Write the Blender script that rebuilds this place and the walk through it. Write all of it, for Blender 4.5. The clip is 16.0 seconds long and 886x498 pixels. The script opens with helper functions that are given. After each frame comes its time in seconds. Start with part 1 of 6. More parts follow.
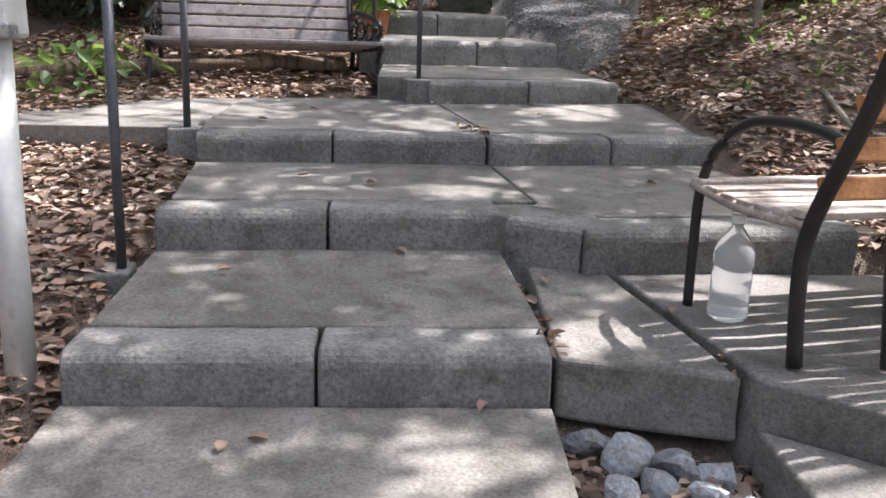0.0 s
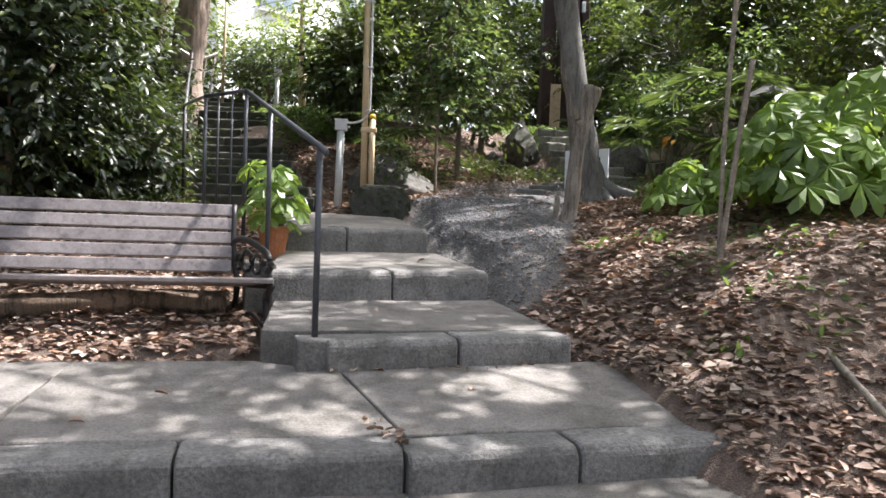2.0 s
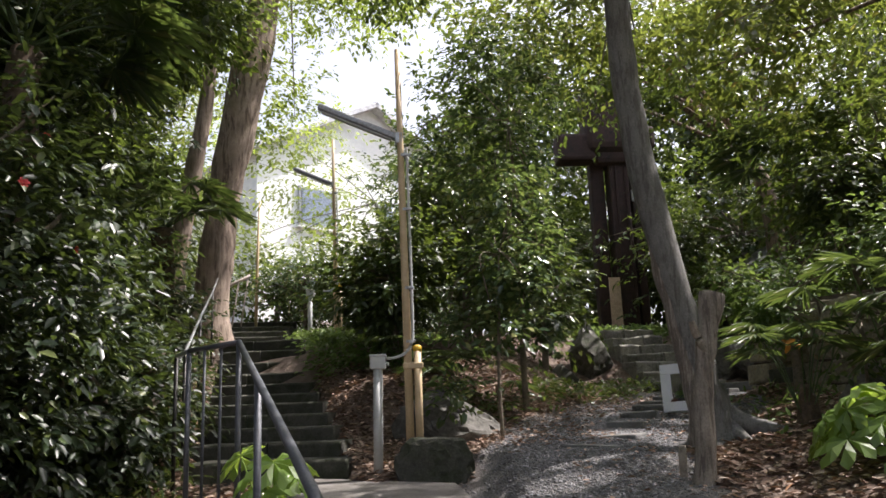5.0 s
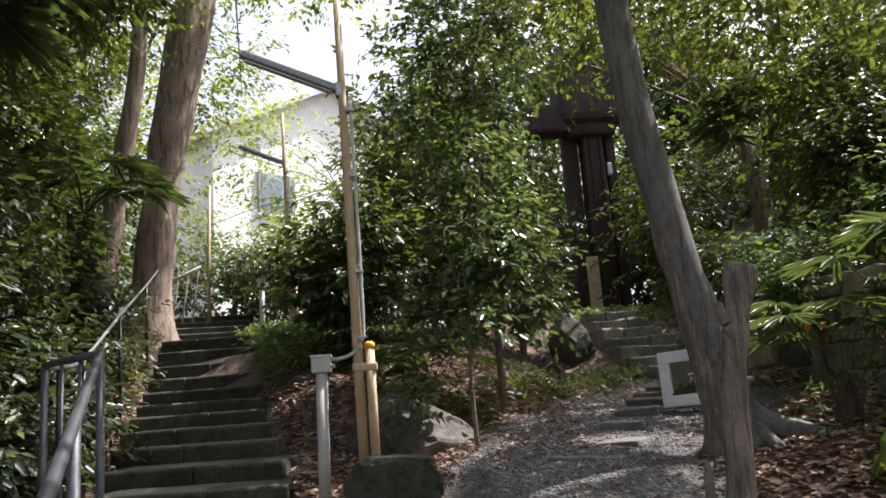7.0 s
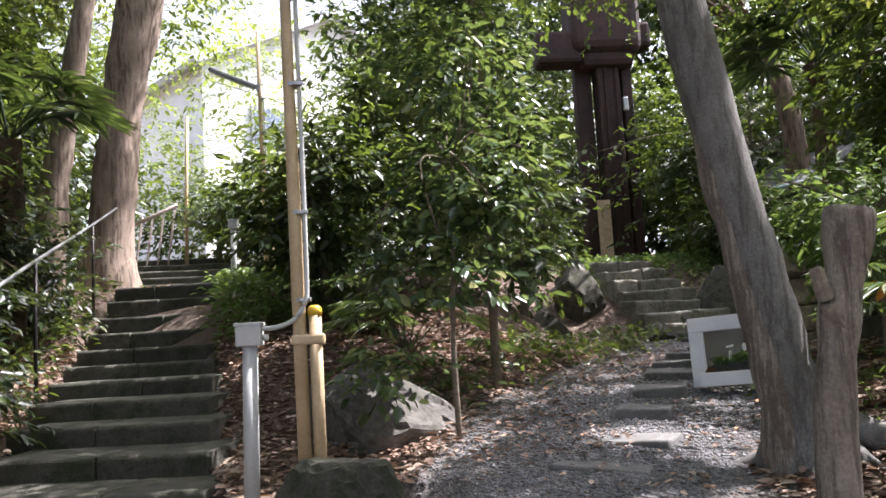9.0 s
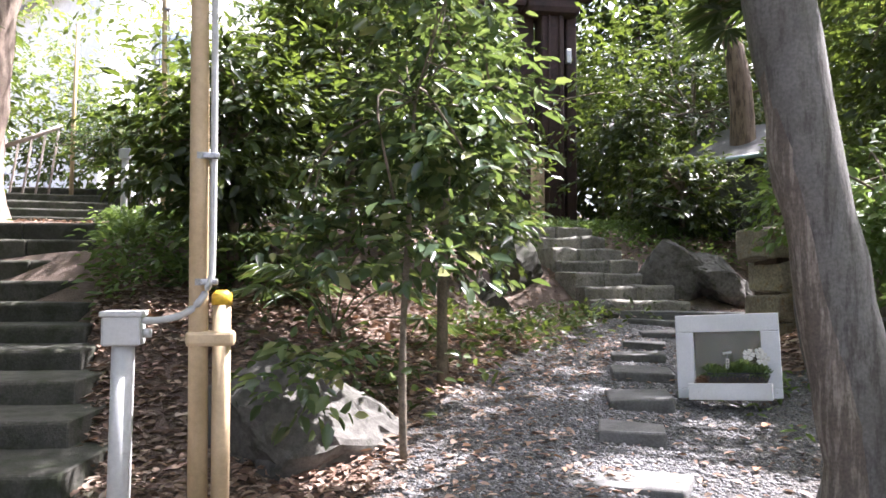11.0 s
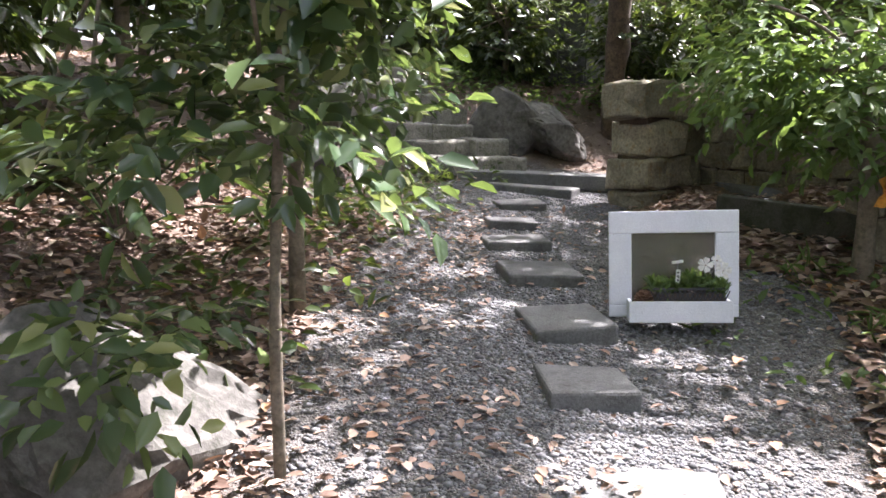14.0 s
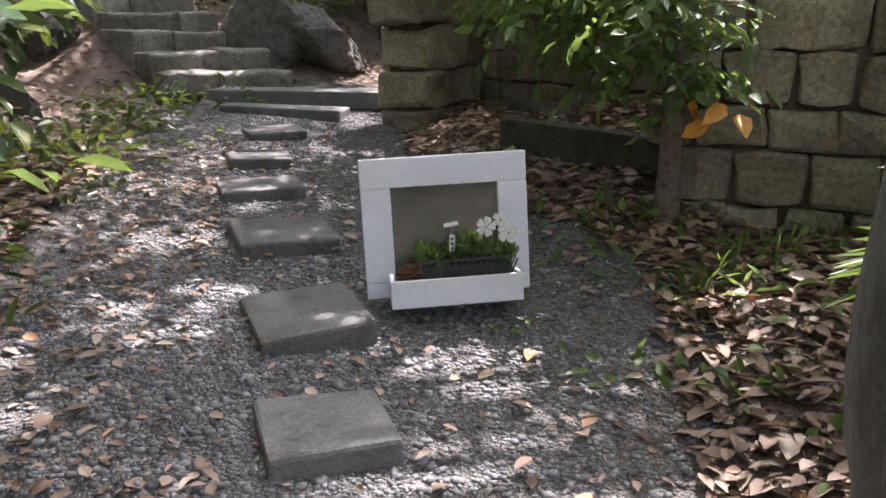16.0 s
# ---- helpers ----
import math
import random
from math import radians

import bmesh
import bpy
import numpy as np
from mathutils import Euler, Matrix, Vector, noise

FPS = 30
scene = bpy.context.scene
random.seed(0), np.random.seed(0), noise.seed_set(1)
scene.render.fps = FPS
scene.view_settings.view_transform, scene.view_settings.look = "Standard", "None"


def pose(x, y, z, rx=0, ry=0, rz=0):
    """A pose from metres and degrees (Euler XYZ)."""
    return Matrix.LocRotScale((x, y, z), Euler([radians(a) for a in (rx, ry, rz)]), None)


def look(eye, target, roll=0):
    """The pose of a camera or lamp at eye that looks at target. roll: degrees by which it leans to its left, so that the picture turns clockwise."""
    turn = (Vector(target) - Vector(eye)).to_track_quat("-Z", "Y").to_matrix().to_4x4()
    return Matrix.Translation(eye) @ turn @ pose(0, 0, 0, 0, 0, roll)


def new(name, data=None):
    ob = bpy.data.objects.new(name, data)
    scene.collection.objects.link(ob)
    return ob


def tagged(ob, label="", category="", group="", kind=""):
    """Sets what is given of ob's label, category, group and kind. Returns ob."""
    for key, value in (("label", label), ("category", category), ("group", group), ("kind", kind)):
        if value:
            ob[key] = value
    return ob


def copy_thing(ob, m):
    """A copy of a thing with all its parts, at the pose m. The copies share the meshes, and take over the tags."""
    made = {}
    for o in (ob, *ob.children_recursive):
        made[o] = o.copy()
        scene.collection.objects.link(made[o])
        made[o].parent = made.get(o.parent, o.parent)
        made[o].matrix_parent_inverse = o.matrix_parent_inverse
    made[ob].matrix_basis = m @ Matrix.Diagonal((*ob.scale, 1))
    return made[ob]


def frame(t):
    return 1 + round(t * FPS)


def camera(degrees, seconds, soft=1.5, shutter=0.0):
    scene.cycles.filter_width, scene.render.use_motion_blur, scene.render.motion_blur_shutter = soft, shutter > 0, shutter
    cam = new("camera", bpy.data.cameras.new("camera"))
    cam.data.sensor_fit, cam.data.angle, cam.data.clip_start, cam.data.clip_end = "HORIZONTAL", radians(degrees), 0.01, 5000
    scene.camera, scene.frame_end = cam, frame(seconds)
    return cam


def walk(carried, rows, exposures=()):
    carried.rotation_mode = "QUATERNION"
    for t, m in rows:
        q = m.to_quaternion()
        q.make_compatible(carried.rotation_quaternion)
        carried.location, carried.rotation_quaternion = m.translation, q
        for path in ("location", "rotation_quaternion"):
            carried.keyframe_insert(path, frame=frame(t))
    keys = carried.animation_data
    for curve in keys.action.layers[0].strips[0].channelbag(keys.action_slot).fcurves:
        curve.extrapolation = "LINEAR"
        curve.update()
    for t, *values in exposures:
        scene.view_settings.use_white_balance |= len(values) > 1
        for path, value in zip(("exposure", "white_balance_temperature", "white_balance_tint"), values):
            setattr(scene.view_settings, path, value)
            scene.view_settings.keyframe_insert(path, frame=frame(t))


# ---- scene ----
cam = camera(58.6, 16.0, soft=1.6)
METRES, EYE, TILT, LEAN, TURN = 9.0, 0.95, -2.0, 0.0, 0.0
ROWS = [
    (0.0, 0.0, 0.0, 0.0, 0.37, -12.62, -1.66),
    (0.5, -0.0038, 0.0299, 0.0072, -2.78, -10.37, -2.08),
    (1.0, -0.0016, 0.0638, 0.0136, -7.23, -7.62, -2.72),
    (1.5, 0.0051, 0.0997, 0.0333, -6.36, -4.56, -1.36),
    (2.0, 0.0052, 0.1308, 0.0434, -5.46, -0.45, -1.99),
    (2.5, 0.0075, 0.1641, 0.0502, -5.46, 2.04, -1.45),
    (3.0, 0.0084, 0.2008, 0.0689, -4.19, 4.66, -0.51),
    (3.5, 0.0011, 0.2303, 0.0796, -2.92, 9.23, 0.16),
    (4.0, 0.002, 0.2608, 0.0855, -2.33, 13.26, 1.05),
    (6.5, 0.0175, 0.4053, 0.1141, -2.05, 13.88, 3.68),
    (7.0, 0.0224, 0.4397, 0.1184, -3.19, 12.69, 4.26),
    (7.5, 0.0318, 0.4732, 0.1292, -1.42, 11.75, 4.16),
    (8.0, 0.0411, 0.5059, 0.1337, -1.6, 10.0, 3.98),
    (8.5, 0.0466, 0.5351, 0.1389, -2.19, 9.45, 4.23),
    (9.0, 0.0508, 0.5755, 0.144, -2.85, 8.53, 3.34),
    (9.5, 0.0489, 0.6074, 0.158, -2.72, 8.06, 1.76),
    (12.0, 0.0303, 0.75, 0.1828, -13.24, 1.79, -0.28),
    (12.5, 0.0271, 0.7801, 0.1953, -11.84, 0.83, 0.24),
    (13.0, 0.0173, 0.8044, 0.2035, -12.0, -1.06, -0.54),
    (13.5, 0.0172, 0.8272, 0.2036, -23.21, -4.49, -1.77),
    (14.0, 0.026, 0.849, 0.2014, -26.58, -7.93, -0.08),
    (14.5, 0.0379, 0.864, 0.2021, -38.55, -11.38, 0.21),
    (15.0, 0.0598, 0.8797, 0.2013, -45.27, -14.1, -0.23),
    (15.5, 0.0814, 0.8985, 0.2037, -42.11, -15.54, 0.45),
    (16.0, 0.104, 0.9203, 0.2075, -41.23, -14.88, 0.86),
]
walk(cam, [(t, pose(0, 0, EYE, TILT, LEAN, TURN) @ pose(METRES * x, METRES * y, METRES * z, 90 + pitch, roll, yaw)) for t, x, y, z, yaw, pitch, roll in ROWS],
     exposures=[(0.0, 1.8, 6050, 18), (2.5, 1.83, 6150, 17), (4.0, 1.25, 6350, 18), (6.5, 1.12, 6350, 19), (8.0, 1.47, 6200, 21), (9.5, 1.98, 6050, 22), (12.0, 2.66, 5950, 24), (13.2, 2.68, 5950, 24), (14.2, 2.58, 6050, 23), (15.0, 2.3, 6150, 24), (16.0, 2.3, 6150, 24)])

SUN = Vector((0.52, 0.16, 0.84)).normalized()
world = bpy.data.worlds.new("sky")
scene.world = world
world.use_nodes = True
wn = world.node_tree
sky = wn.nodes.new("ShaderNodeTexSky")
sky.sky_type, sky.sun_disc = "NISHITA", False
sky.sun_elevation = math.asin(SUN.z)
sky.sun_rotation = math.atan2(SUN.x, SUN.y)
sky.air_density, sky.dust_density, sky.ozone_density = 1.0, 5.0, 0.6
wn.nodes["Background"].inputs[1].default_value = 0.15
haze = wn.nodes.new("ShaderNodeHueSaturation")
haze.inputs["Saturation"].default_value = 0.45
wn.links.new(sky.outputs[0], haze.inputs["Color"])
wn.links.new(haze.outputs[0], wn.nodes["Background"].inputs[0])
sun_data = bpy.data.lights.new("sun", "SUN")
sun_data.energy, sun_data.angle, sun_data.color = 4.6, radians(0.55), (1.0, 0.95, 0.86)
sun = new("sun", sun_data)
sun.matrix_world = look((20, 8, 40), Vector((20, 8, 40)) - SUN)

RNG = np.random.default_rng(7)


# ---- materials ----
def mat_base(name, rough=0.8, metal=0.0):
    m = bpy.data.materials.new(name)
    m.use_nodes = True
    nt = m.node_tree
    b = nt.nodes["Principled BSDF"]
    b.inputs["Roughness"].default_value, b.inputs["Metallic"].default_value = rough, metal
    return m, nt, b


def ramp_node(nt, stops):
    r = nt.nodes.new("ShaderNodeValToRGB")
    while len(r.color_ramp.elements) < len(stops):
        r.color_ramp.elements.new(0.5)
    for e, (p, c) in zip(r.color_ramp.elements, stops):
        e.position, e.color = p, (*c, 1)
    return r


def noise_node(nt, scale, detail=5.0, rough=0.6, coord=None):
    n = nt.nodes.new("ShaderNodeTexNoise")
    n.inputs["Scale"].default_value, n.inputs["Detail"].default_value, n.inputs["Roughness"].default_value = scale, detail, rough
    if coord is not None:
        nt.links.new(coord, n.inputs["Vector"])
    return n


def mixed(nt, fac, a, b, mode="MIX"):
    m = nt.nodes.new("ShaderNodeMix")
    m.data_type, m.blend_type = "RGBA", mode
    for sock, v in ((m.inputs[0], fac), (m.inputs[6], a), (m.inputs[7], b)):
        if isinstance(v, (int, float)):
            sock.default_value = v
        elif isinstance(v, tuple):
            sock.default_value = (*v, 1)
        else:
            nt.links.new(v, sock)
    return m.outputs[2]


def bumped(nt, b, height, strength, dist=0.01):
    n = nt.nodes.new("ShaderNodeBump")
    n.inputs["Strength"].default_value, n.inputs["Distance"].default_value = strength, dist
    nt.links.new(height, n.inputs["Height"])
    nt.links.new(n.outputs[0], b.inputs["Normal"])


def world_coord(nt):
    return nt.nodes.new("ShaderNodeNewGeometry").outputs["Position"]


def surface(name, dark, light, stain, big=1.5, fine=60.0, rough=0.85, bump=0.35, metal=0.0, stain_cut=(0.5, 0.7), island=False, objrand=0.0, grainy=0.3):
    """Two scales of colour variation, blotches of another colour and a fine relief, in world metres."""
    m, nt, b = mat_base(name, rough, metal)
    co = world_coord(nt)
    n1, n2, n3 = noise_node(nt, big, 6, 0.65, co), noise_node(nt, fine, 3, 0.7, co), noise_node(nt, big * 3.1, 5, 0.7, co)
    base = ramp_node(nt, [(0.3, dark), (0.7, light)])
    nt.links.new(n1.outputs[0], base.inputs[0])
    cut = ramp_node(nt, [(stain_cut[0], (0, 0, 0)), (stain_cut[1], (1, 1, 1))])
    nt.links.new(n3.outputs[0], cut.inputs[0])
    col = mixed(nt, cut.outputs[0], base.outputs[0], stain)
    grain = ramp_node(nt, [(0.3, (1 - grainy,) * 3), (0.7, (1 + grainy * 0.8,) * 3)])
    nt.links.new(n2.outputs[0], grain.inputs[0])
    col = mixed(nt, 1.0, col, grain.outputs[0], "MULTIPLY")
    if island or objrand:
        src = nt.nodes.new("ShaderNodeNewGeometry").outputs["Random Per Island"] if island else nt.nodes.new("ShaderNodeObjectInfo").outputs["Random"]
        v = ramp_node(nt, [(0.0, (1 - objrand,) * 3), (1.0, (1 + objrand,) * 3)])
        nt.links.new(src, v.inputs[0])
        col = mixed(nt, 1.0, col, v.outputs[0], "MULTIPLY")
    nt.links.new(col, b.inputs["Base Color"])
    if bump:
        bumped(nt, b, n2.outputs[0], bump, 0.006)
    return m


def leaf_mat(name, stops, rough=0.4, trans=0.35, tcol=(0.27, 0.38, 0.06), grey=0.86):
    """Leaf: a glossy face with light let through, each leaf its own green."""
    m, nt, b = mat_base(name, rough)
    g = nt.nodes.new("ShaderNodeNewGeometry")
    r = ramp_node(nt, stops)
    nt.links.new(g.outputs["Random Per Island"], r.inputs[0])
    n = noise_node(nt, 1.3, 2, 0.5, g.outputs["Position"])
    v = ramp_node(nt, [(0.3, (0.7, 0.75, 0.7)), (0.7, (1.25, 1.2, 1.1))])
    nt.links.new(n.outputs[0], v.inputs[0])
    hue = nt.nodes.new("ShaderNodeHueSaturation")
    hue.inputs["Saturation"].default_value = grey
    nt.links.new(mixed(nt, 1.0, r.outputs[0], v.outputs[0], "MULTIPLY"), hue.inputs["Color"])
    col = hue.outputs[0]
    nt.links.new(col, b.inputs["Base Color"])
    if trans:
        t = nt.nodes.new("ShaderNodeBsdfTranslucent")
        tc = mixed(nt, 0.55, col, tcol)
        nt.links.new(tc, t.inputs[0])
        s = nt.nodes.new("ShaderNodeMixShader")
        s.inputs[0].default_value = trans
        out = nt.nodes["Material Output"]
        nt.links.new(b.outputs[0], s.inputs[1])
        nt.links.new(t.outputs[0], s.inputs[2])
        nt.links.new(s.outputs[0], out.inputs[0])
    return m


CONCRETE = surface("concrete", (0.108, 0.1, 0.09), (0.21, 0.196, 0.178), (0.08, 0.075, 0.062), 2.2, 95, 0.92, 0.5, stain_cut=(0.46, 0.7), objrand=0.12, grainy=0.38)
KERB = surface("kerb_concrete", (0.1, 0.097, 0.09), (0.215, 0.208, 0.196), (0.076, 0.077, 0.064), 4.0, 70, 0.92, 1.0, stain_cut=(0.52, 0.74), objrand=0.14, grainy=0.42)
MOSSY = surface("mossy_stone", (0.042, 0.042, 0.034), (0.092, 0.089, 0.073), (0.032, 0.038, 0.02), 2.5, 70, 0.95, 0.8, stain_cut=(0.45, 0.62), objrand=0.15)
BOULDER = surface("boulder_stone", (0.06, 0.057, 0.05), (0.145, 0.138, 0.124), (0.045, 0.047, 0.034), 3.2, 26, 0.93, 1.0, grainy=0.35)
FLAG = surface("stepping_stone", (0.10, 0.102, 0.10), (0.165, 0.165, 0.158), (0.075, 0.075, 0.066), 3.0, 90, 0.93, 0.6, objrand=0.12)
GRAVEL = surface("gravel_chips", (0.105, 0.107, 0.113), (0.22, 0.222, 0.228), (0.15, 0.132, 0.112), 14.0, 120, 0.9, 0.3, objrand=0.45, island=True)
WALLSTONE = surface("wall_stone", (0.14, 0.126, 0.088), (0.32, 0.288, 0.205), (0.19, 0.125, 0.045), 4.5, 50, 0.95, 1.0, stain_cut=(0.54, 0.72), objrand=0.28, grainy=0.4)
STEPSTONE = surface("rough_step_stone", (0.12, 0.115, 0.098), (0.26, 0.25, 0.215), (0.075, 0.08, 0.05), 4.0, 55, 0.95, 1.0, objrand=0.2, grainy=0.4)
SOIL = surface("soil", (0.075, 0.058, 0.045), (0.14, 0.11, 0.085), (0.05, 0.04, 0.03), 5.0, 90, 1.0, 1.0)
DEADWOOD = surface("dead_wood", (0.18, 0.15, 0.115), (0.34, 0.30, 0.245), (0.11, 0.10, 0.085), 6.0, 50, 0.95, 1.0)
STEM = surface("stem_bark", (0.11, 0.09, 0.065), (0.22, 0.18, 0.135), (0.08, 0.075, 0.05), 8.0, 60, 0.9, 0.6)



def bark_mat(name, dark, light, crack, stretch=0.16, scale=26.0, relief=0.02):
    """Bark with upright fissures and pale lichen patches."""
    m, nt, b = mat_base(name, 0.95)
    co = world_coord(nt)
    mp = nt.nodes.new("ShaderNodeMapping")
    mp.inputs["Scale"].default_value = (1, 1, stretch)
    nt.links.new(co, mp.inputs[0])
    fis = noise_node(nt, scale, 6, 0.7, mp.outputs[0])
    big = noise_node(nt, 3.5, 5, 0.6, co)
    fine = noise_node(nt, 90, 3, 0.6, co)
    base = ramp_node(nt, [(0.3, dark), (0.72, light)])
    nt.links.new(big.outputs[0], base.inputs[0])
    cut = ramp_node(nt, [(0.40, (1, 1, 1)), (0.52, (0, 0, 0))])
    nt.links.new(fis.outputs[0], cut.inputs[0])
    col = mixed(nt, cut.outputs[0], base.outputs[0], crack)
    g = ramp_node(nt, [(0.3, (0.75, 0.75, 0.75)), (0.7, (1.2, 1.2, 1.2))])
    nt.links.new(fine.outputs[0], g.inputs[0])
    nt.links.new(mixed(nt, 1.0, col, g.outputs[0], "MULTIPLY"), b.inputs["Base Color"])
    bumped(nt, b, fis.outputs[0], 1.0, relief)
    return m


BARK_GREY = bark_mat("grey_fissured_bark", (0.115, 0.112, 0.106), (0.205, 0.2, 0.19), (0.095, 0.09, 0.083), relief=0.008)
DEAD_BARK = bark_mat("weathered_dead_bark", (0.17, 0.145, 0.12), (0.36, 0.32, 0.27), (0.11, 0.092, 0.078), 0.1, 30.0)
BARK_RIDGED = bark_mat("pale_ridged_bark", (0.115, 0.095, 0.08), (0.17, 0.145, 0.125), (0.3, 0.265, 0.23), 0.11, 34.0)
BARK_TALL = bark_mat("tan_ridged_bark", (0.19, 0.145, 0.11), (0.34, 0.27, 0.215), (0.11, 0.08, 0.062), 0.1, 16.0)
BARK_BROWN = bark_mat("brown_fissured_bark", (0.14, 0.10, 0.07), (0.26, 0.195, 0.145), (0.07, 0.05, 0.037), 0.12, 18.0)


def ground_mat():
    """Dark soil, turning to fine grey grit where the path is worn in."""
    m, nt, b = mat_base("forest_ground", 1.0)
    co = world_coord(nt)
    at = nt.nodes.new("ShaderNodeAttribute")
    at.attribute_name = "path"
    big, fine, grit = noise_node(nt, 5, 5, 0.65, co), noise_node(nt, 90, 3, 0.7, co), nt.nodes.new("ShaderNodeTexVoronoi")
    grit.inputs["Scale"].default_value = 120
    nt.links.new(co, grit.inputs["Vector"])
    soil = ramp_node(nt, [(0.3, (0.10, 0.072, 0.055)), (0.7, (0.2, 0.15, 0.118))])
    nt.links.new(big.outputs[0], soil.inputs[0])
    stone = ramp_node(nt, [(0.1, (0.085, 0.084, 0.083)), (0.5, (0.145, 0.143, 0.14)), (0.9, (0.24, 0.236, 0.23))])
    sep = nt.nodes.new("ShaderNodeSeparateColor")
    nt.links.new(grit.outputs["Color"], sep.inputs[0])
    nt.links.new(sep.outputs[0], stone.inputs[0])
    mud = mixed(nt, big.outputs[0], stone.outputs[0], (0.10, 0.088, 0.078))
    col = mixed(nt, at.outputs["Fac"], soil.outputs[0], mud)
    g = ramp_node(nt, [(0.3, (0.7, 0.7, 0.7)), (0.7, (1.25, 1.25, 1.25))])
    nt.links.new(fine.outputs[0], g.inputs[0])
    nt.links.new(mixed(nt, 1.0, col, g.outputs[0], "MULTIPLY"), b.inputs["Base Color"])
    add = nt.nodes.new("ShaderNodeMath")
    nt.links.new(fine.outputs[0], add.inputs[0])
    nt.links.new(grit.outputs["Distance"], add.inputs[1])
    bumped(nt, b, add.outputs[0], 0.9, 0.008)
    return m


FOREST_GROUND = ground_mat()
CAMELLIA = leaf_mat("camellia_leaf", [(0, (0.006, 0.014, 0.006)), (0.6, (0.013, 0.029, 0.010)), (0.9, (0.034, 0.062, 0.018)), (1, (0.13, 0.16, 0.035))], 0.4, 0.16)
LAUREL = leaf_mat("laurel_leaf", [(0, (0.025, 0.05, 0.03)), (0.5, (0.055, 0.103, 0.045)), (0.85, (0.13, 0.185, 0.06)), (1, (0.27, 0.28, 0.1))], 0.2, 0.28)
MAPLE = leaf_mat("light_leaf", [(0, (0.04, 0.07, 0.015)), (0.6, (0.075, 0.12, 0.022)), (0.95, (0.12, 0.17, 0.035)), (1, (0.24, 0.12, 0.03))], 0.5, 0.45, (0.34, 0.42, 0.05))
# brighter copy of the light leaf: sunlight is put into its greens
SUNLEAF = leaf_mat("sunlit_leaf", [(0, (0.07, 0.13, 0.02)), (0.6, (0.13, 0.21, 0.035)), (1, (0.22, 0.28, 0.06))], 0.5, 0.5, (0.45, 0.55, 0.08))
OLIVE = leaf_mat("olive_leaf", [(0, (0.028, 0.05, 0.014)), (0.6, (0.055, 0.09, 0.022)), (0.95, (0.10, 0.135, 0.03)), (1, (0.2, 0.09, 0.025))], 0.36, 0.46, (0.31, 0.36, 0.045))
DARKLEAF = leaf_mat("dark_leaf", [(0, (0.012, 0.026, 0.010)), (0.7, (0.03, 0.06, 0.018)), (0.92, (0.06, 0.095, 0.025)), (1, (0.12, 0.15, 0.035))], 0.34, 0.32, (0.28, 0.38, 0.04))
FATSIA = leaf_mat("fatsia_leaf", [(0, (0.08, 0.15, 0.02)), (1, (0.15, 0.26, 0.04))], 0.28, 0.45, (0.45, 0.6, 0.06))
HERB = leaf_mat("herb_leaf", [(0, (0.04, 0.1, 0.02)), (0.7, (0.09, 0.17, 0.035)), (1, (0.15, 0.22, 0.05))], 0.5, 0.4)
PALM = leaf_mat("palm_blade", [(0, (0.025, 0.055, 0.02)), (0.8, (0.05, 0.095, 0.03)), (1, (0.15, 0.15, 0.05))], 0.4, 0.25)
LITTER = leaf_mat("dry_leaf", [(0, (0.10, 0.055, 0.036)), (0.3, (0.18, 0.105, 0.072)), (0.55, (0.26, 0.165, 0.12)), (0.8, (0.36, 0.255, 0.2)), (0.96, (0.45, 0.36, 0.3)), (1, (0.36, 0.15, 0.04))], 0.75, 0.12, (0.3, 0.15, 0.05))


# ---- mesh helpers ----
def mesh_from(name, verts, faces, material, smooth=False):
    me = bpy.data.meshes.new(name)
    me.from_pydata([tuple(v) for v in verts], [], faces)
    me.materials.append(material)
    if smooth:
        me.polygons.foreach_set("use_smooth", [True] * len(me.polygons))
    me.update()
    return me


def array_mesh(name, verts, quads, material):
    """A mesh from numpy arrays of vertices and quads."""
    me = bpy.data.meshes.new(name)
    me.vertices.add(len(verts))
    me.vertices.foreach_set("co", np.ascontiguousarray(verts, np.float32).ravel())
    k = quads.shape[1]
    me.loops.add(quads.size)
    me.loops.foreach_set("vertex_index", np.ascontiguousarray(quads, np.int32).ravel())
    me.polygons.add(len(quads))
    me.polygons.foreach_set("loop_start", np.arange(0, quads.size, k, dtype=np.int32))
    me.update(calc_edges=True)
    me.materials.append(material)
    return me


def part(name, bm, material, parent=None, label="", smooth=False):
    """Links a bmesh as one mesh object under a thing or a part."""
    me = bpy.data.meshes.new(name)
    bm.to_mesh(me)
    bm.free()
    me.materials.append(material)
    if smooth:
        me.polygons.foreach_set("use_smooth", [True] * len(me.polygons))
    ob = new(name, me)
    ob.parent = parent
    return tagged(ob, label)


def thing(name, at, label, category, group="", kind="", turn=0.0):
    ob = new(name)
    ob.empty_display_size = 0.1
    ob.matrix_world = pose(*at, 0, 0, turn)
    return tagged(ob, label, category, group, kind)


def box_bm(sx, sy, sz, at=(0, 0, 0), bevel=0.0, bm=None, turn=None, seg=2):
    """A box with rounded edges, its middle at 'at'."""
    out = bmesh.new()
    bmesh.ops.create_cube(out, size=1.0, matrix=Matrix.Diagonal((sx, sy, sz, 1)))
    if bevel:
        bmesh.ops.bevel(out, geom=out.edges[:], offset=bevel, segments=seg, profile=0.5, affect="EDGES")
    m = Matrix.Translation(at) @ (turn.to_4x4() if turn is not None else Matrix())
    bmesh.ops.transform(out, matrix=m, verts=out.verts[:])
    if bm is None:
        return out
    me = bpy.data.meshes.new("tmp")
    out.to_mesh(me)
    bm.from_mesh(me)
    out.free()
    bpy.data.meshes.remove(me)
    return bm


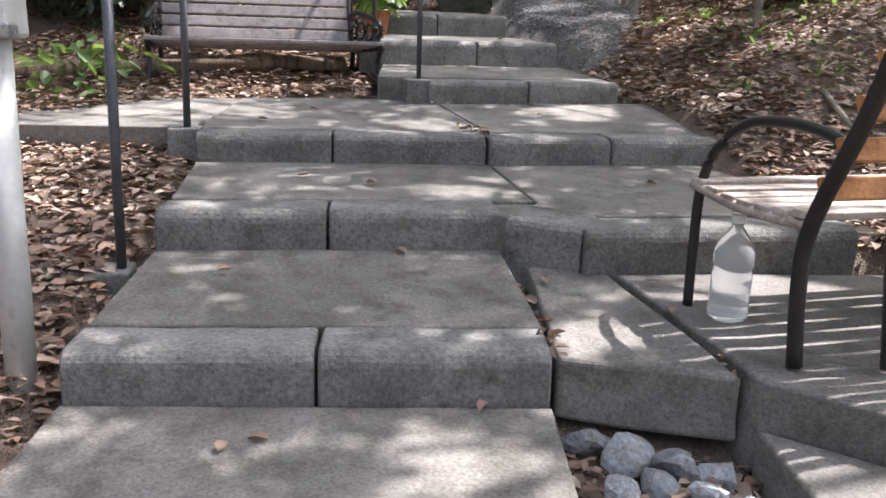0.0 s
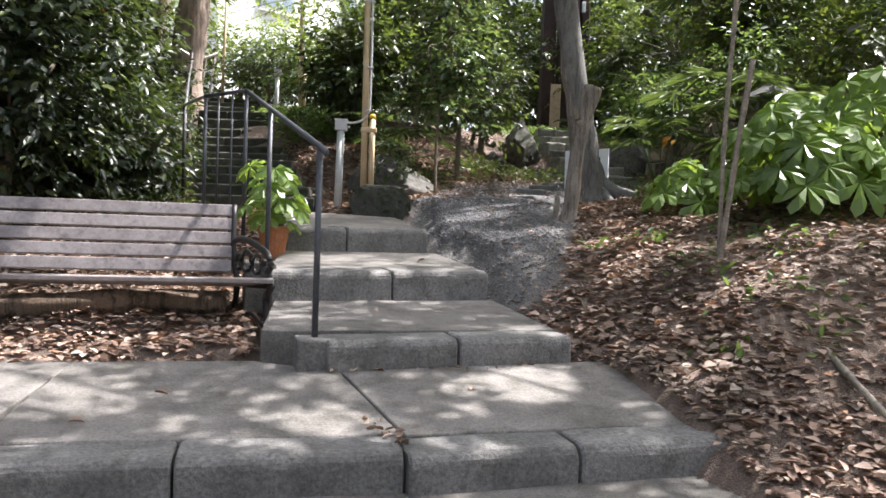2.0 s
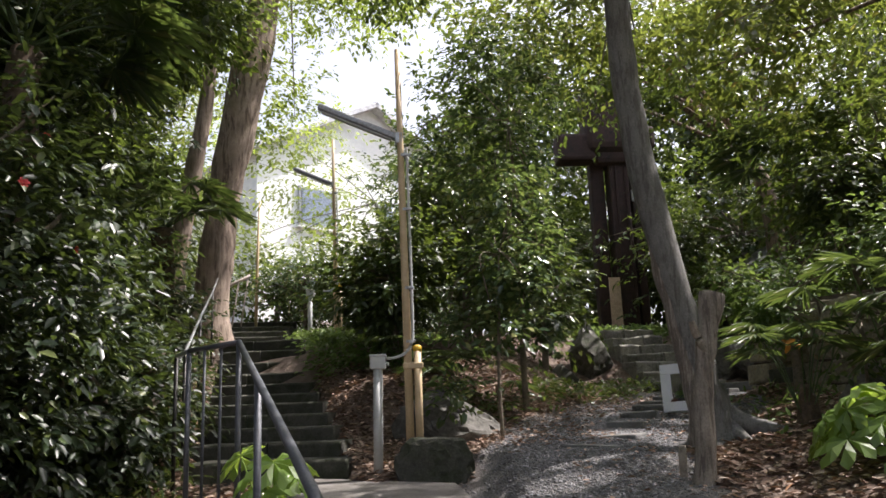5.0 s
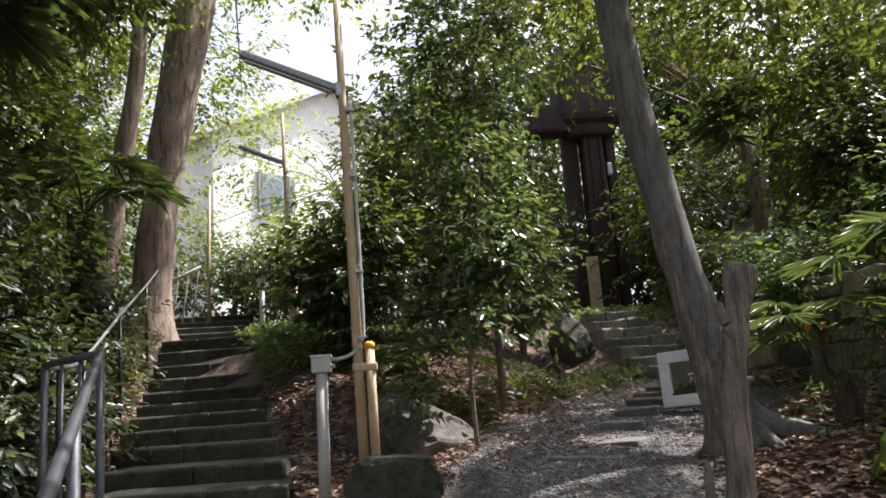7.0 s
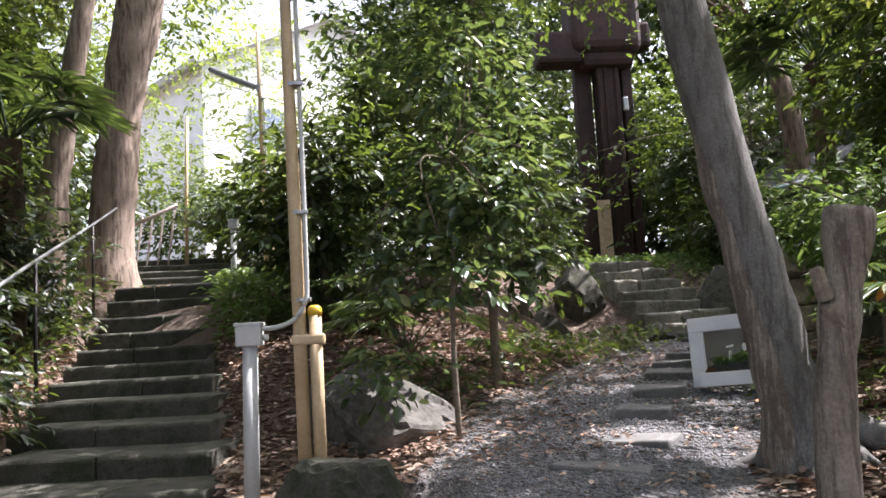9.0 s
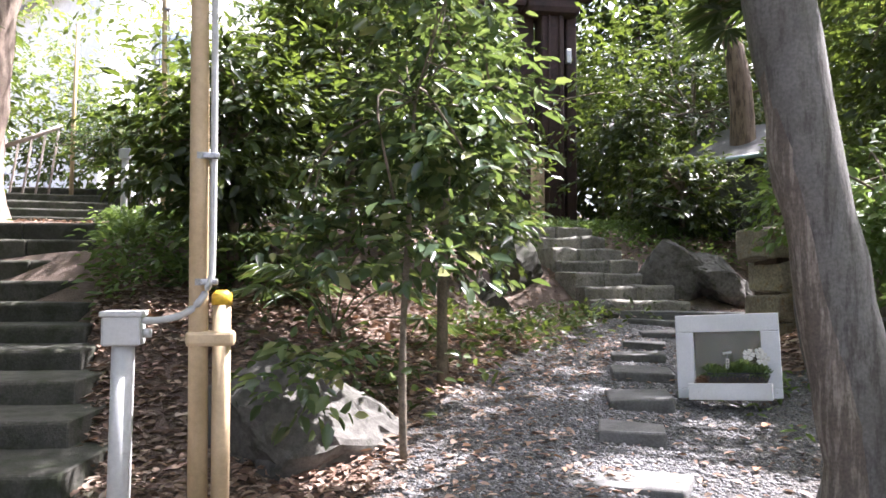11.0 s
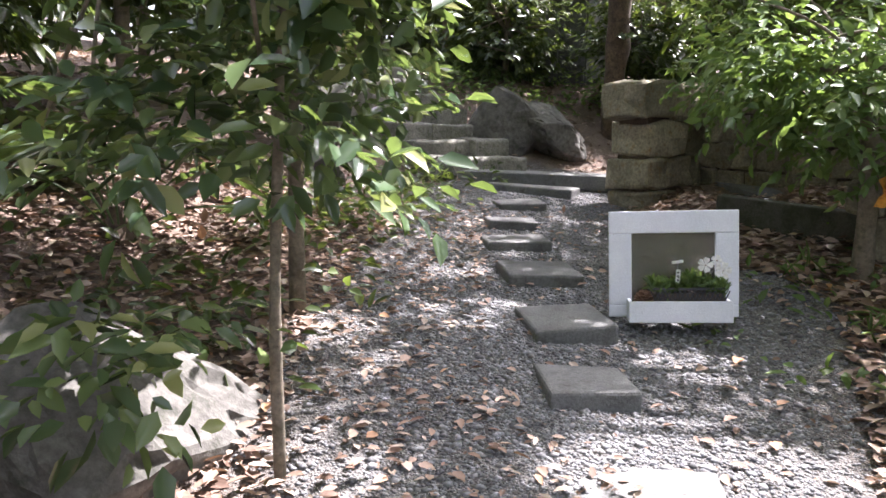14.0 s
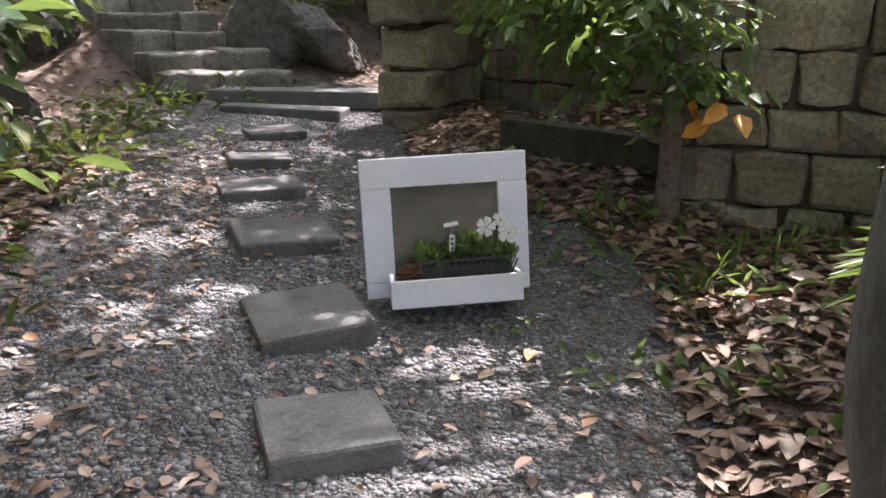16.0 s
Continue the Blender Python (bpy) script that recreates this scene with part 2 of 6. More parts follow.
def prism_bm(xy, tops, low, bevel=0.012, rough=0.0, cuts=0):
    """A slab over a polygon, its top through the given heights, its foot at low."""
    bm = bmesh.new()
    up = [bm.verts.new((x, y, z)) for (x, y), z in zip(xy, tops)]
    dn = [bm.verts.new((x, y, low)) for x, y in xy]
    n = len(xy)
    bm.faces.new(up)
    bm.faces.new(dn[::-1])
    for i in range(n):
        bm.faces.new((up[i], dn[i], dn[(i + 1) % n], up[(i + 1) % n]))
    bmesh.ops.recalc_face_normals(bm, faces=bm.faces[:])
    if bevel:
        bmesh.ops.bevel(bm, geom=[e for e in bm.edges], offset=bevel, segments=3, profile=0.5, affect="EDGES")
    if cuts:
        bmesh.ops.subdivide_edges(bm, edges=[e for e in bm.edges if e.calc_length() > 0.1], cuts=cuts, use_grid_fill=True)
    if rough:
        for v in bm.verts:
            v.co += Vector(noise.noise_vector(v.co * 9)) * rough
    return bm


def tube_bm(points, radii, sides=10, bm=None, wobble=0.0):
    """A tapered tube along points."""
    bm = bm or bmesh.new()
    pts = [Vector(p) for p in points]
    rings = []
    for i, p in enumerate(pts):
        d = (pts[min(i + 1, len(pts) - 1)] - pts[max(i - 1, 0)]).normalized()
        a = d.orthogonal().normalized() if abs(d.z) < 0.9 else Vector((1, 0, 0)).cross(d).normalized()
        b = d.cross(a)
        r = radii[i] if isinstance(radii, (list, tuple)) else radii
        ring = []
        for k in range(sides):
            t = 2 * math.pi * k / sides
            o = a * math.cos(t) + b * math.sin(t)
            w = 1 + wobble * noise.noise((p + o * r) * 5.0) if wobble else 1
            ring.append(bm.verts.new(p + o * r * w))
        rings.append(ring)
    for r0, r1 in zip(rings, rings[1:]):
        for k in range(sides):
            bm.faces.new((r0[k], r0[(k + 1) % sides], r1[(k + 1) % sides], r1[k]))
    bm.faces.new(rings[0][::-1])
    bm.faces.new(rings[-1])
    return bm


def spline(points, n=6):
    """A smooth line through points."""
    pts = [Vector(p) for p in points]
    ext = [pts[0] * 2 - pts[1], *pts, pts[-1] * 2 - pts[-2]]
    out = []
    for i in range(1, len(ext) - 2):
        p0, p1, p2, p3 = ext[i - 1:i + 3]
        for k in range(n):
            t = k / n
            out.append(0.5 * (2 * p1 + (p2 - p0) * t + (2 * p0 - 5 * p1 + 4 * p2 - p3) * t * t + (3 * p1 - p0 - 3 * p2 + p3) * t ** 3))
    return out + [pts[-1]]


def rock_bm(rx, ry, rz, seed, sub=3, rough=0.28, facets=9):
    """A broken boulder: a ball cut by planes into flat faces, with worn edges, ledges and pits."""
    bm = bmesh.new()
    bmesh.ops.create_icosphere(bm, subdivisions=sub, radius=1.0)
    rnd = random.Random(seed)
    planes = []
    for _ in range(facets):
        n = Vector((rnd.uniform(-1, 1), rnd.uniform(-1, 1), rnd.uniform(-0.3, 1))).normalized()
        planes.append((n, rnd.uniform(0.52, 0.8)))
    off = Vector((seed * 3.7, seed * 1.3, 0))
    for v in bm.verts:
        p = v.co.copy() * 1.12
        for n, d in planes:
            e = p.dot(n) - d
            if e > 0:
                p -= n * e * 0.97
        ledge = abs(noise.noise(p * 2.3 + off * 2))
        p *= 1 + rough * 0.3 * noise.noise(p * 1.4 + off) + rough * 0.12 * noise.noise(p * 7 + off) - (0.10 * (0.1 - ledge) / 0.1 if ledge < 0.1 else 0.0)
        v.co = Vector((p.x * rx, p.y * ry, p.z * rz))
    return bm


# chosen sunlit places, with their radius: canopy leaves are left out along their sun rays
SUN_SPOTS = [(0.05, 1.7, 0.0, 0.16), (-0.2, 1.35, -0.03, 0.10), (0.28, 1.5, 0.0, 0.10), (1.25, 2.45, 0.18, 0.45), (1.7, 3.2, 0.4, 0.35), (1.15, 1.95, 0.18, 0.25), (1.45, 1.5, 0.0, 0.3), (0.5, 2.4, 0.17, 0.13), (1.0, 1.9, 0.2, 0.16), (0.1, 3.25, 0.38, 0.20), (-0.9, 2.8, 0.36, 0.10), (-0.1, 4.05, 0.58, 0.16),
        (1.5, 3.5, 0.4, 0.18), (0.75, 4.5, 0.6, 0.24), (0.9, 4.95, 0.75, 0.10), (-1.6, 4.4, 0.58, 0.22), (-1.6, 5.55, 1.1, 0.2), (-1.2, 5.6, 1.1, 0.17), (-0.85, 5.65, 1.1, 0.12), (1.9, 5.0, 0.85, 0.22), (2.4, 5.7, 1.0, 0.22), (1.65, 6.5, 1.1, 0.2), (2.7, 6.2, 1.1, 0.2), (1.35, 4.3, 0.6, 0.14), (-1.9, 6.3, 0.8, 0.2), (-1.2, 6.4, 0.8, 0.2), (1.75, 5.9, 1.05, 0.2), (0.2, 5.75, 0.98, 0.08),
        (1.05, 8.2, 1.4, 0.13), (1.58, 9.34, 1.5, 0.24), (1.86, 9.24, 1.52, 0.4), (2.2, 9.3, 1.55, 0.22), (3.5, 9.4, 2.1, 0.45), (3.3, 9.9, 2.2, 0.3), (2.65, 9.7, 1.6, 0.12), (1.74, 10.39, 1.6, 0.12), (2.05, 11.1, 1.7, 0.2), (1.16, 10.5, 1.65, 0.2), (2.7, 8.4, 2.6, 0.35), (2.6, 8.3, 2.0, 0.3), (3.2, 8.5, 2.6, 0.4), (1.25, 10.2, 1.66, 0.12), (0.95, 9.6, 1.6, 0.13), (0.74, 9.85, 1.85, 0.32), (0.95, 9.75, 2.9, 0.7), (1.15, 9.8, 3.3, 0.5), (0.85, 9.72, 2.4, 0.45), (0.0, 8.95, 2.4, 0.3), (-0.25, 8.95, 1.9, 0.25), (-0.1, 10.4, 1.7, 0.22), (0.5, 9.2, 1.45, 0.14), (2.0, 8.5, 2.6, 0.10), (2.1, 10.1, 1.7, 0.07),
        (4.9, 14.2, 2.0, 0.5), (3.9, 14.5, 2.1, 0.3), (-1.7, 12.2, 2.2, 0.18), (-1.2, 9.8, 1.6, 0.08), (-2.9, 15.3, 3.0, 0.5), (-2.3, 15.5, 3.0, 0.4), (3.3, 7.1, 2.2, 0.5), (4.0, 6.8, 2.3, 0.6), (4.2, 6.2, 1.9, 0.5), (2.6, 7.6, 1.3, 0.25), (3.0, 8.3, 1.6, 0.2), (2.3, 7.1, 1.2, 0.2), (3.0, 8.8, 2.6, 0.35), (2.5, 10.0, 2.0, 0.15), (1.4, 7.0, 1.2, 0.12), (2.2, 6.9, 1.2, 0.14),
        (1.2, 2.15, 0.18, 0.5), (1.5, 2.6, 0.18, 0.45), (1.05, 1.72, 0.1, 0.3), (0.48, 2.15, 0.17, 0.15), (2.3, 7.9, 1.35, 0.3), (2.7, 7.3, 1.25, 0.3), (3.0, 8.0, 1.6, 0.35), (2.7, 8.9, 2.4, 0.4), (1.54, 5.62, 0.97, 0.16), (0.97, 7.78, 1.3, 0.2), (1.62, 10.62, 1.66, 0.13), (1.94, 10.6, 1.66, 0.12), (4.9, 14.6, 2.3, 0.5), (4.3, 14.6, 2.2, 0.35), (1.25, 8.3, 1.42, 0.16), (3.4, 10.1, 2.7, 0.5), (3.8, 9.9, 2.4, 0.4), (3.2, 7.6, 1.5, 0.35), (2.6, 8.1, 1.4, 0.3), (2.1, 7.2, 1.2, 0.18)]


def unit(a):
    return a / np.maximum(np.linalg.norm(a, axis=1, keepdims=True), 1e-6)


def leaf_arrays(P, D, N, length, width, fold=0.18, curl=0.0):
    """Leaves of six corners, folded on the midrib, at P, along D, facing N."""
    D = unit(D)
    S = unit(np.cross(D, N))
    N = np.cross(S, D)
    n = len(P)
    t = np.array([[0, 0, 0], [-0.5, 0.3, fold], [-0.42, 0.68, fold], [0, 1, 0], [0.42, 0.68, fold], [0.5, 0.3, fold]])
    L, W = length.reshape(-1, 1, 1), width.reshape(-1, 1, 1)
    drop = -curl * (t[:, 1] ** 2)
    V = P[:, None, :] + S[:, None, :] * (t[None, :, :1] * W) + D[:, None, :] * (t[None, :, 1:2] * L) + N[:, None, :] * ((t[None, :, 2:3]) * W + drop[None, :, None] * L)
    base = (np.arange(n) * 6)[:, None]
    q = np.concatenate([base + np.array([[0, 5, 4, 3]]), base + np.array([[0, 3, 2, 1]])], 1).reshape(-1, 4)
    return V.reshape(-1, 3), q


def lumpy(P, seed, scale=0.75):
    """A smooth uneven field over points: high inside a mass of leaves, low in the hollows between the masses."""
    r = np.random.default_rng(seed)
    k = unit(r.normal(size=(9, 3))) * (2 * math.pi / (scale * r.uniform(0.6, 1.7, (9, 1))))
    return np.sin(P @ k.T + r.uniform(0, 6.28, 9)).sum(1) / 3.0


def clumps(rng, centre, radii, count, per, spread, shell=0.55, hollow=0.3):
    """Sprigs of leaves spread through an uneven ellipsoid with hollows: the middles, each leaf's place, its way along and its face."""
    n = int(count / (1 - hollow))
    d = unit(rng.normal(size=(n, 3)))
    r = (shell + (1 - shell) * rng.random((n, 1)) ** 0.7)
    r *= 0.82 + 0.3 * np.sin(d[:, :1] * 5.3 + centre[0]) * np.cos(d[:, 1:2] * 4.7 + centre[1]) + 0.12 * rng.normal(size=(n, 1))
    C = np.array(centre) + d * r * np.array(radii)
    f = lumpy(C, 17, 0.42 + 0.22 * float(min(radii)))
    keep = f > np.quantile(f, hollow)
    C, d = C[keep], d[keep]
    m = len(C)
    twigs = max(2, per // 6)
    leaves = max(2, round(per / twigs))
    T = d[:, None, :] * 0.6 + rng.normal(size=(m, twigs, 3)) * 0.6
    T[..., 2] *= 0.6
    T = unit(T.reshape(-1, 3))
    S = unit(np.cross(T, np.array([0.05, 0.02, 1.0])) + rng.normal(size=T.shape) * 0.15)
    a = np.linspace(0.15, 1.0, leaves)[None, :, None]
    base = np.repeat(C, twigs, 0) + rng.normal(size=T.shape) * spread * 0.45
    L = spread * rng.uniform(0.9, 1.7, (len(T), 1, 1))
    P = base[:, None, :] + T[:, None, :] * (a * L) + rng.normal(size=(len(T), leaves, 3)) * spread * 0.07
    side = np.where(np.arange(leaves) % 2, 1.0, -1.0)[None, :, None]
    D = T[:, None, :] * (0.45 + 0.5 * a) + S[:, None, :] * side * (1.0 - 0.6 * a) + rng.normal(size=P.shape) * 0.22
    out = np.repeat(d, twigs, 0)[:, None, :]
    N = np.array([0.08, 0, 0.85]) + out * 0.55 + rng.normal(size=P.shape) * 0.3
    return C, P.reshape(-1, 3), D.reshape(-1, 3), N.reshape(-1, 3)


def foliage(name, rng, blobs, material, size, aspect=0.45, per=14, spread=0.22, droop=0.35, shell=0.5, parent=None, curl=0.12, label="", gaps=False):
    """One crown of many small leaves on sprigs. blobs: (centre, radii, number of clumps). gaps: clears the leaves
    between chosen places and the sun.
    """
    VV, QQ, n0, CC = [], [], 0, []
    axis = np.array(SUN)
    breaks = gaps if isinstance(gaps, list) else SUN_SPOTS if gaps else []
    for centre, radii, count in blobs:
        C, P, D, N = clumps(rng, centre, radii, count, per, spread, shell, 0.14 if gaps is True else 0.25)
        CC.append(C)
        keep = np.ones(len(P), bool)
        # drops every leaf that stands between a chosen place and the sun
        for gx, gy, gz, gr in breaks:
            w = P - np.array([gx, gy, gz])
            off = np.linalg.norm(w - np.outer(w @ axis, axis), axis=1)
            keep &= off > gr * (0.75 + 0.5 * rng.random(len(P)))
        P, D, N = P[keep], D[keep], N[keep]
        D[:, 2] -= droop
        L = size * (0.55 + 0.75 * rng.random(len(P)))
        V, q = leaf_arrays(P, D, N, L, L * aspect * (0.85 + 0.3 * rng.random(len(P))), curl=curl)
        VV.append(V)
        QQ.append(q + n0)
        n0 += len(V)
    ob = new(name, array_mesh(name, np.concatenate(VV), np.concatenate(QQ), material))
    ob.parent = parent
    return tagged(ob, label), np.concatenate(CC)


def limb_parts(rng, start, targets, r0, r1, bark, parent, sag=0.15):
    """Boughs from the head of a trunk out into its crown, each a part."""
    for c in targets:
        bm = bmesh.new()
        a, b = Vector(start), Vector(c)
        mid = a.lerp(b, 0.5) + Vector((rng.normal() * sag, rng.normal() * sag, abs(rng.normal()) * sag))
        pts = spline([a, mid, b], 4)
        tube_bm(pts, [r0 + (r1 - r0) * i / (len(pts) - 1) for i in range(len(pts))], 6, bm)
        part("limb", bm, bark, parent, smooth=True)


# ---- ground ----
P_Y = [-40, -6, 0, 1.9, 2.0, 2.75, 3.65, 4.65, 5.8, 7.0, 8.0, 9.0, 9.7, 12.0, 14.2, 18, 30, 60, 400]
P_Z = [-2.5, -0.7, -0.14, 0.0, 0.02, 0.18, 0.38, 0.58, 0.78, 1.01, 1.20, 1.35, 1.45, 2.0, 2.78, 3.1, 4.2, 5.0, 5.0]
Q_Y = [-40, -6, 0, 1.9, 2.8, 3.9, 4.3, 4.93, 5.5, 6.67, 8.3, 9.6, 10.2, 11.8, 13.2, 14.5, 16.35, 17.0, 19.6, 30, 60, 400]
Q_Z = [-2.5, -0.7, -0.14, 0.0, 0.22, 0.5, 0.66, 0.84, 0.95, 1.16, 1.43, 1.55, 1.64, 1.76, 1.88, 1.94, 2.85, 2.98, 3.2, 4.4, 5.0, 5.0]


def smooth01(a, b, x):
    t = np.clip((x - a) / (b - a), 0, 1)
    return t * t * (3 - 2 * t)


PATH = np.array([(0.55, 6.2), (0.95, 7.4), (1.15, 8.6), (1.45, 9.6), (2.0, 10.6), (2.7, 11.7), (3.6, 12.9), (4.4, 13.8)])


def path_distance(x, y):
    best = np.full(np.shape(x), 1e9)
    for (x0, y0), (x1, y1) in zip(PATH[:-1], PATH[1:]):
        dx, dy = x1 - x0, y1 - y0
        t = np.clip(((x - x0) * dx + (y - y0) * dy) / (dx * dx + dy * dy), 0, 1)
        best = np.minimum(best, np.hypot(x - x0 - t * dx, y - y0 - t * dy))
    return best


def on_gravel(x, y):
    """How far inside the gravel: the path and the bay in which the planter stands."""
    bay = np.minimum(np.minimum(x - 1.4, 3.15 - x), np.minimum((y - 8.98 - (x - 2.25) * 0.93) * 0.73, 10.9 - y))
    return np.maximum(0.75 - path_distance(x, y), bay)


def stair_edge(y):
    return -0.59 - 0.213 * (y - 9.74)


def height(x, y):
    """The ground's height; numbers or arrays."""
    x, y = np.asarray(x, float), np.asarray(y, float)
    p, q = np.interp(y, P_Y, P_Z), np.interp(y, Q_Y, Q_Z)
    a = np.interp(y, [2.5, 3.5, 5.2, 6.5, 9], [-0.4, 0.5, 0.5, -0.2, -0.4])
    w = smooth01(a, a + 1.8, x - 0.25 * np.clip(y - 9, 0, 6))
    z = p * (1 - w) + q * w
    # banks beside the gravel path and beyond the stone wall
    z = z + 0.5 * smooth01(1.2, 4.0, x - 0.3 * (y - 6)) * smooth01(3, 6, y) * smooth01(11.0, 9.0, y)
    z = z + 0.25 * smooth01(0.9, 2.2, path_distance(x, y)) * smooth01(9.5, 11, y) * smooth01(0.3, 1.0, x + 0.6 * (y - 9)) * smooth01(14.0, 13.0, y)
    z = z + 0.13 * smooth01(0.8, 1.25, path_distance(x, y)) * smooth01(9.5, 10.2, y) * smooth01(12.9, 12.2, y) * smooth01(2.5, 3.0, x)
    # sunk under the paved steps
    right_end = np.interp(y, [2.6, 2.9, 3.8, 4.1, 4.9], [3.2, 1.48, 1.38, 1.34, 1.27])
    under = smooth01(-1.2, -1.05, x) * smooth01(right_end - 0.03, right_end - 0.15, x) * smooth01(4.95, 4.8, y) + smooth01(-0.6, -0.45, x) * smooth01(0.95, 0.75, x) * smooth01(4.4, 4.6, y) * smooth01(8.9, 8.7, y) * smooth01(0.7, 0.45, x - np.clip(7.4 - y, 0, 1) * 0.5)
    e = stair_edge(y)
    under = np.clip(under + smooth01(e + 0.05, e - 0.08, x) * smooth01(e - 1.3, e - 1.15, x) * smooth01(8.5, 8.8, y) * smooth01(15.5, 15.0, y), 0, 1)
    bump = 0.035 * (np.sin(x * 2.3 + y * 1.1) * np.cos(y * 1.9 - x * 0.7)) + 0.02 * np.sin(x * 5.1 - y * 4.3)
    far = smooth01(40, 15, np.hypot(x, y - 6))
    return z + bump * (1 - under) * far * smooth01(0.3, 1.0, path_distance(x, y)) - 0.12 * under


def ground_mesh():
    xs = np.concatenate([[-400, -150, -60, -30, -18], np.arange(-12, -4, 0.5), np.arange(-4, 6, 0.1), np.arange(6, 14, 0.5), [18, 30, 60, 150, 400]])
    ys = np.concatenate([[-400, -120, -40, -15], np.arange(-8, -1, 0.5), np.arange(-1, 16, 0.1), np.arange(16, 26, 0.5), [30, 40, 60, 120, 400]])
    X, Y = np.meshgrid(xs, ys)
    V = np.stack([X, Y, height(X, Y)], -1).reshape(-1, 3)
    nx, ny = len(xs), len(ys)
    i = (np.arange(ny - 1)[:, None] * nx + np.arange(nx - 1)[None]).ravel()
    q = np.stack([i, i + 1, i + 1 + nx, i + nx], 1)
    me = array_mesh("ground", V, q, FOREST_GROUND)
    worn = smooth01(-0.3, 0.15, on_gravel(V[:, 0], V[:, 1]) - 0.12 * np.sin(V[:, 0] * 7) * np.cos(V[:, 1] * 5))
    me.attributes.new("path", "FLOAT", "POINT").data.foreach_set("value", worn.astype(np.float32))
    me.polygons.foreach_set("use_smooth", [True] * len(me.polygons))
    return me


ground = tagged(new("ground", ground_mesh()), "dark forest soil under leaves and gravel", "ground", kind="structure")


# ---- lower stairs ----
stairs = thing("stairs_lower", (0, 0, 0), "worn broad concrete steps with kerb-stone edges in dappled shade", "stairs", kind="structure")


def kerb_block(x0, y0, x1, y1, low, top, depth=0.2, nose=0.045):
    """A kerb stone from one end of its face to the other, with a rounded nose."""
    a, b = Vector((x0, y0, 0)), Vector((x1, y1, 0))
    u = (b - a).normalized()
    n = Vector((-u.y, u.x, 0))
    a, b = a + u * 0.006, b - u * 0.006
    prof = [(0.0, low), (0.0, top - nose)]
    prof += [(nose - nose * math.cos(k * math.pi / 8), top - nose + nose * math.sin(k * math.pi / 8)) for k in range(1, 5)]
    prof += [(depth - 0.006, top), (depth, top - 0.006), (depth, low)]
    bm = bmesh.new()
    L = (b - a).length
    cols = [0.0, 0.008] + [L * k / 8 for k in range(1, 8)] + [L - 0.008, L]
    rings = []
    for s in cols:
        edge = 0.006 if s in (0.0, L) else 0.0
        ring = []
        for d, z in prof:
            p = a + u * s + n * (d + (edge if d < 0.1 else -edge))
            p.z = z - (edge if z > low + 0.01 else 0)
            w = Vector(noise.noise_vector(p * 7)) * 0.004 + Vector(noise.noise_vector(p * 31)) * 0.003
            ring.append(bm.verts.new(p + w))
        rings.append(ring)
    k = len(prof)
    for r0, r1 in zip(rings, rings[1:]):
        for i in range(k):
            bm.faces.new((r0[i], r0[(i + 1) % k], r1[(i + 1) % k], r1[i]))
    bm.faces.new(rings[0][::-1])
    bm.faces.new(rings[-1])
    bmesh.ops.recalc_face_normals(bm, faces=bm.faces[:])
    return bm


def kerb_row(xl, yl, xr, yr, joints, base, top, drop=None):
    """The row of kerb stones of one step. Each stone sits a little askew."""
    xs = [xl, *joints, xr]
    for i, (a, b) in enumerate(zip(xs, xs[1:])):
        ya, yb = (yl + (yr - yl) * (x - xl) / (xr - xl) for x in (a, b))
        j = 0.006 * ((i * 7) % 3 - 1)
        part("kerb_stone", kerb_block(a, ya + j, b, yb - j, base - 0.12, top + j * 0.6 - (drop[i] if drop else 0)), KERB, stairs)


def tread(xy, tops, low):
    part("tread_slab", prism_bm(xy, tops, low, 0.008, 0.0), CONCRETE, stairs)


# the slab in front of the first step, and the walk behind the camera
tread([(-0.93, 0.2), (0.36, 0.2), (0.31, 1.97), (-1.0, 1.9)], [-0.11, -0.11, 0.0, 0.0], -0.3)
tread([(-0.93, -2.4), (0.36, -2.4), (0.36, 0.19), (-0.93, 0.19)], [-0.33, -0.33, -0.112, -0.112], -0.6)
tread([(-0.93, -6.0), (0.36, -6.0), (0.36, -2.41), (-0.93, -2.41)], [-0.68, -0.68, -0.332, -0.332], -0.95)
kerb_row(-1.0, 1.905, 0.313, 1.99, [-0.332], 0.0, 0.148)
tread([(-1.0, 2.105), (0.30, 2.19), (0.21, 2.84), (-1.02, 2.70)], [0.15, 0.15, 0.214, 0.214], -0.05)
kerb_row(-1.02, 2.69, 0.212, 2.83, [-0.416], 0.216, 0.36)
kerb_row(0.215, 2.80, 0.485, 2.66, [], 0.205, 0.355)
kerb_row(0.49, 2.65, 1.524, 2.80, [], 0.19, 0.345)
tread([(-1.02, 2.89), (0.35, 3.03), (0.20, 3.70), (-1.13, 3.55)], [0.362, 0.362, 0.402, 0.402], 0.1)
tread([(0.33, 2.985), (0.585, 2.855), (1.524, 3.005), (1.45, 3.92), (0.212, 3.70), (0.362, 3.03)], [0.355, 0.35, 0.35, 0.405, 0.402, 0.358], 0.1)
tread([(0.10, 2.89), (0.24, 2.80), (0.42, 2.93), (0.34, 3.05), (0.14, 3.0)], [0.35, 0.347, 0.345, 0.35, 0.35], 0.1)
kerb_row(-1.13, 3.54, 0.195, 3.69, [-0.518], 0.404, 0.535)
kerb_row(0.2, 3.67, 1.38, 3.90, [0.8], 0.40, 0.535)
tread([(-1.16, 3.74), (0.19, 3.89), (-0.06, 4.60), (-0.45, 4.75), (-1.2, 4.7)], [0.536, 0.536, 0.614, 0.62, 0.61], 0.2)
tread([(0.20, 3.89), (1.38, 4.10), (1.30, 4.9), (-0.05, 4.60)], [0.536, 0.536, 0.63, 0.614], 0.2)
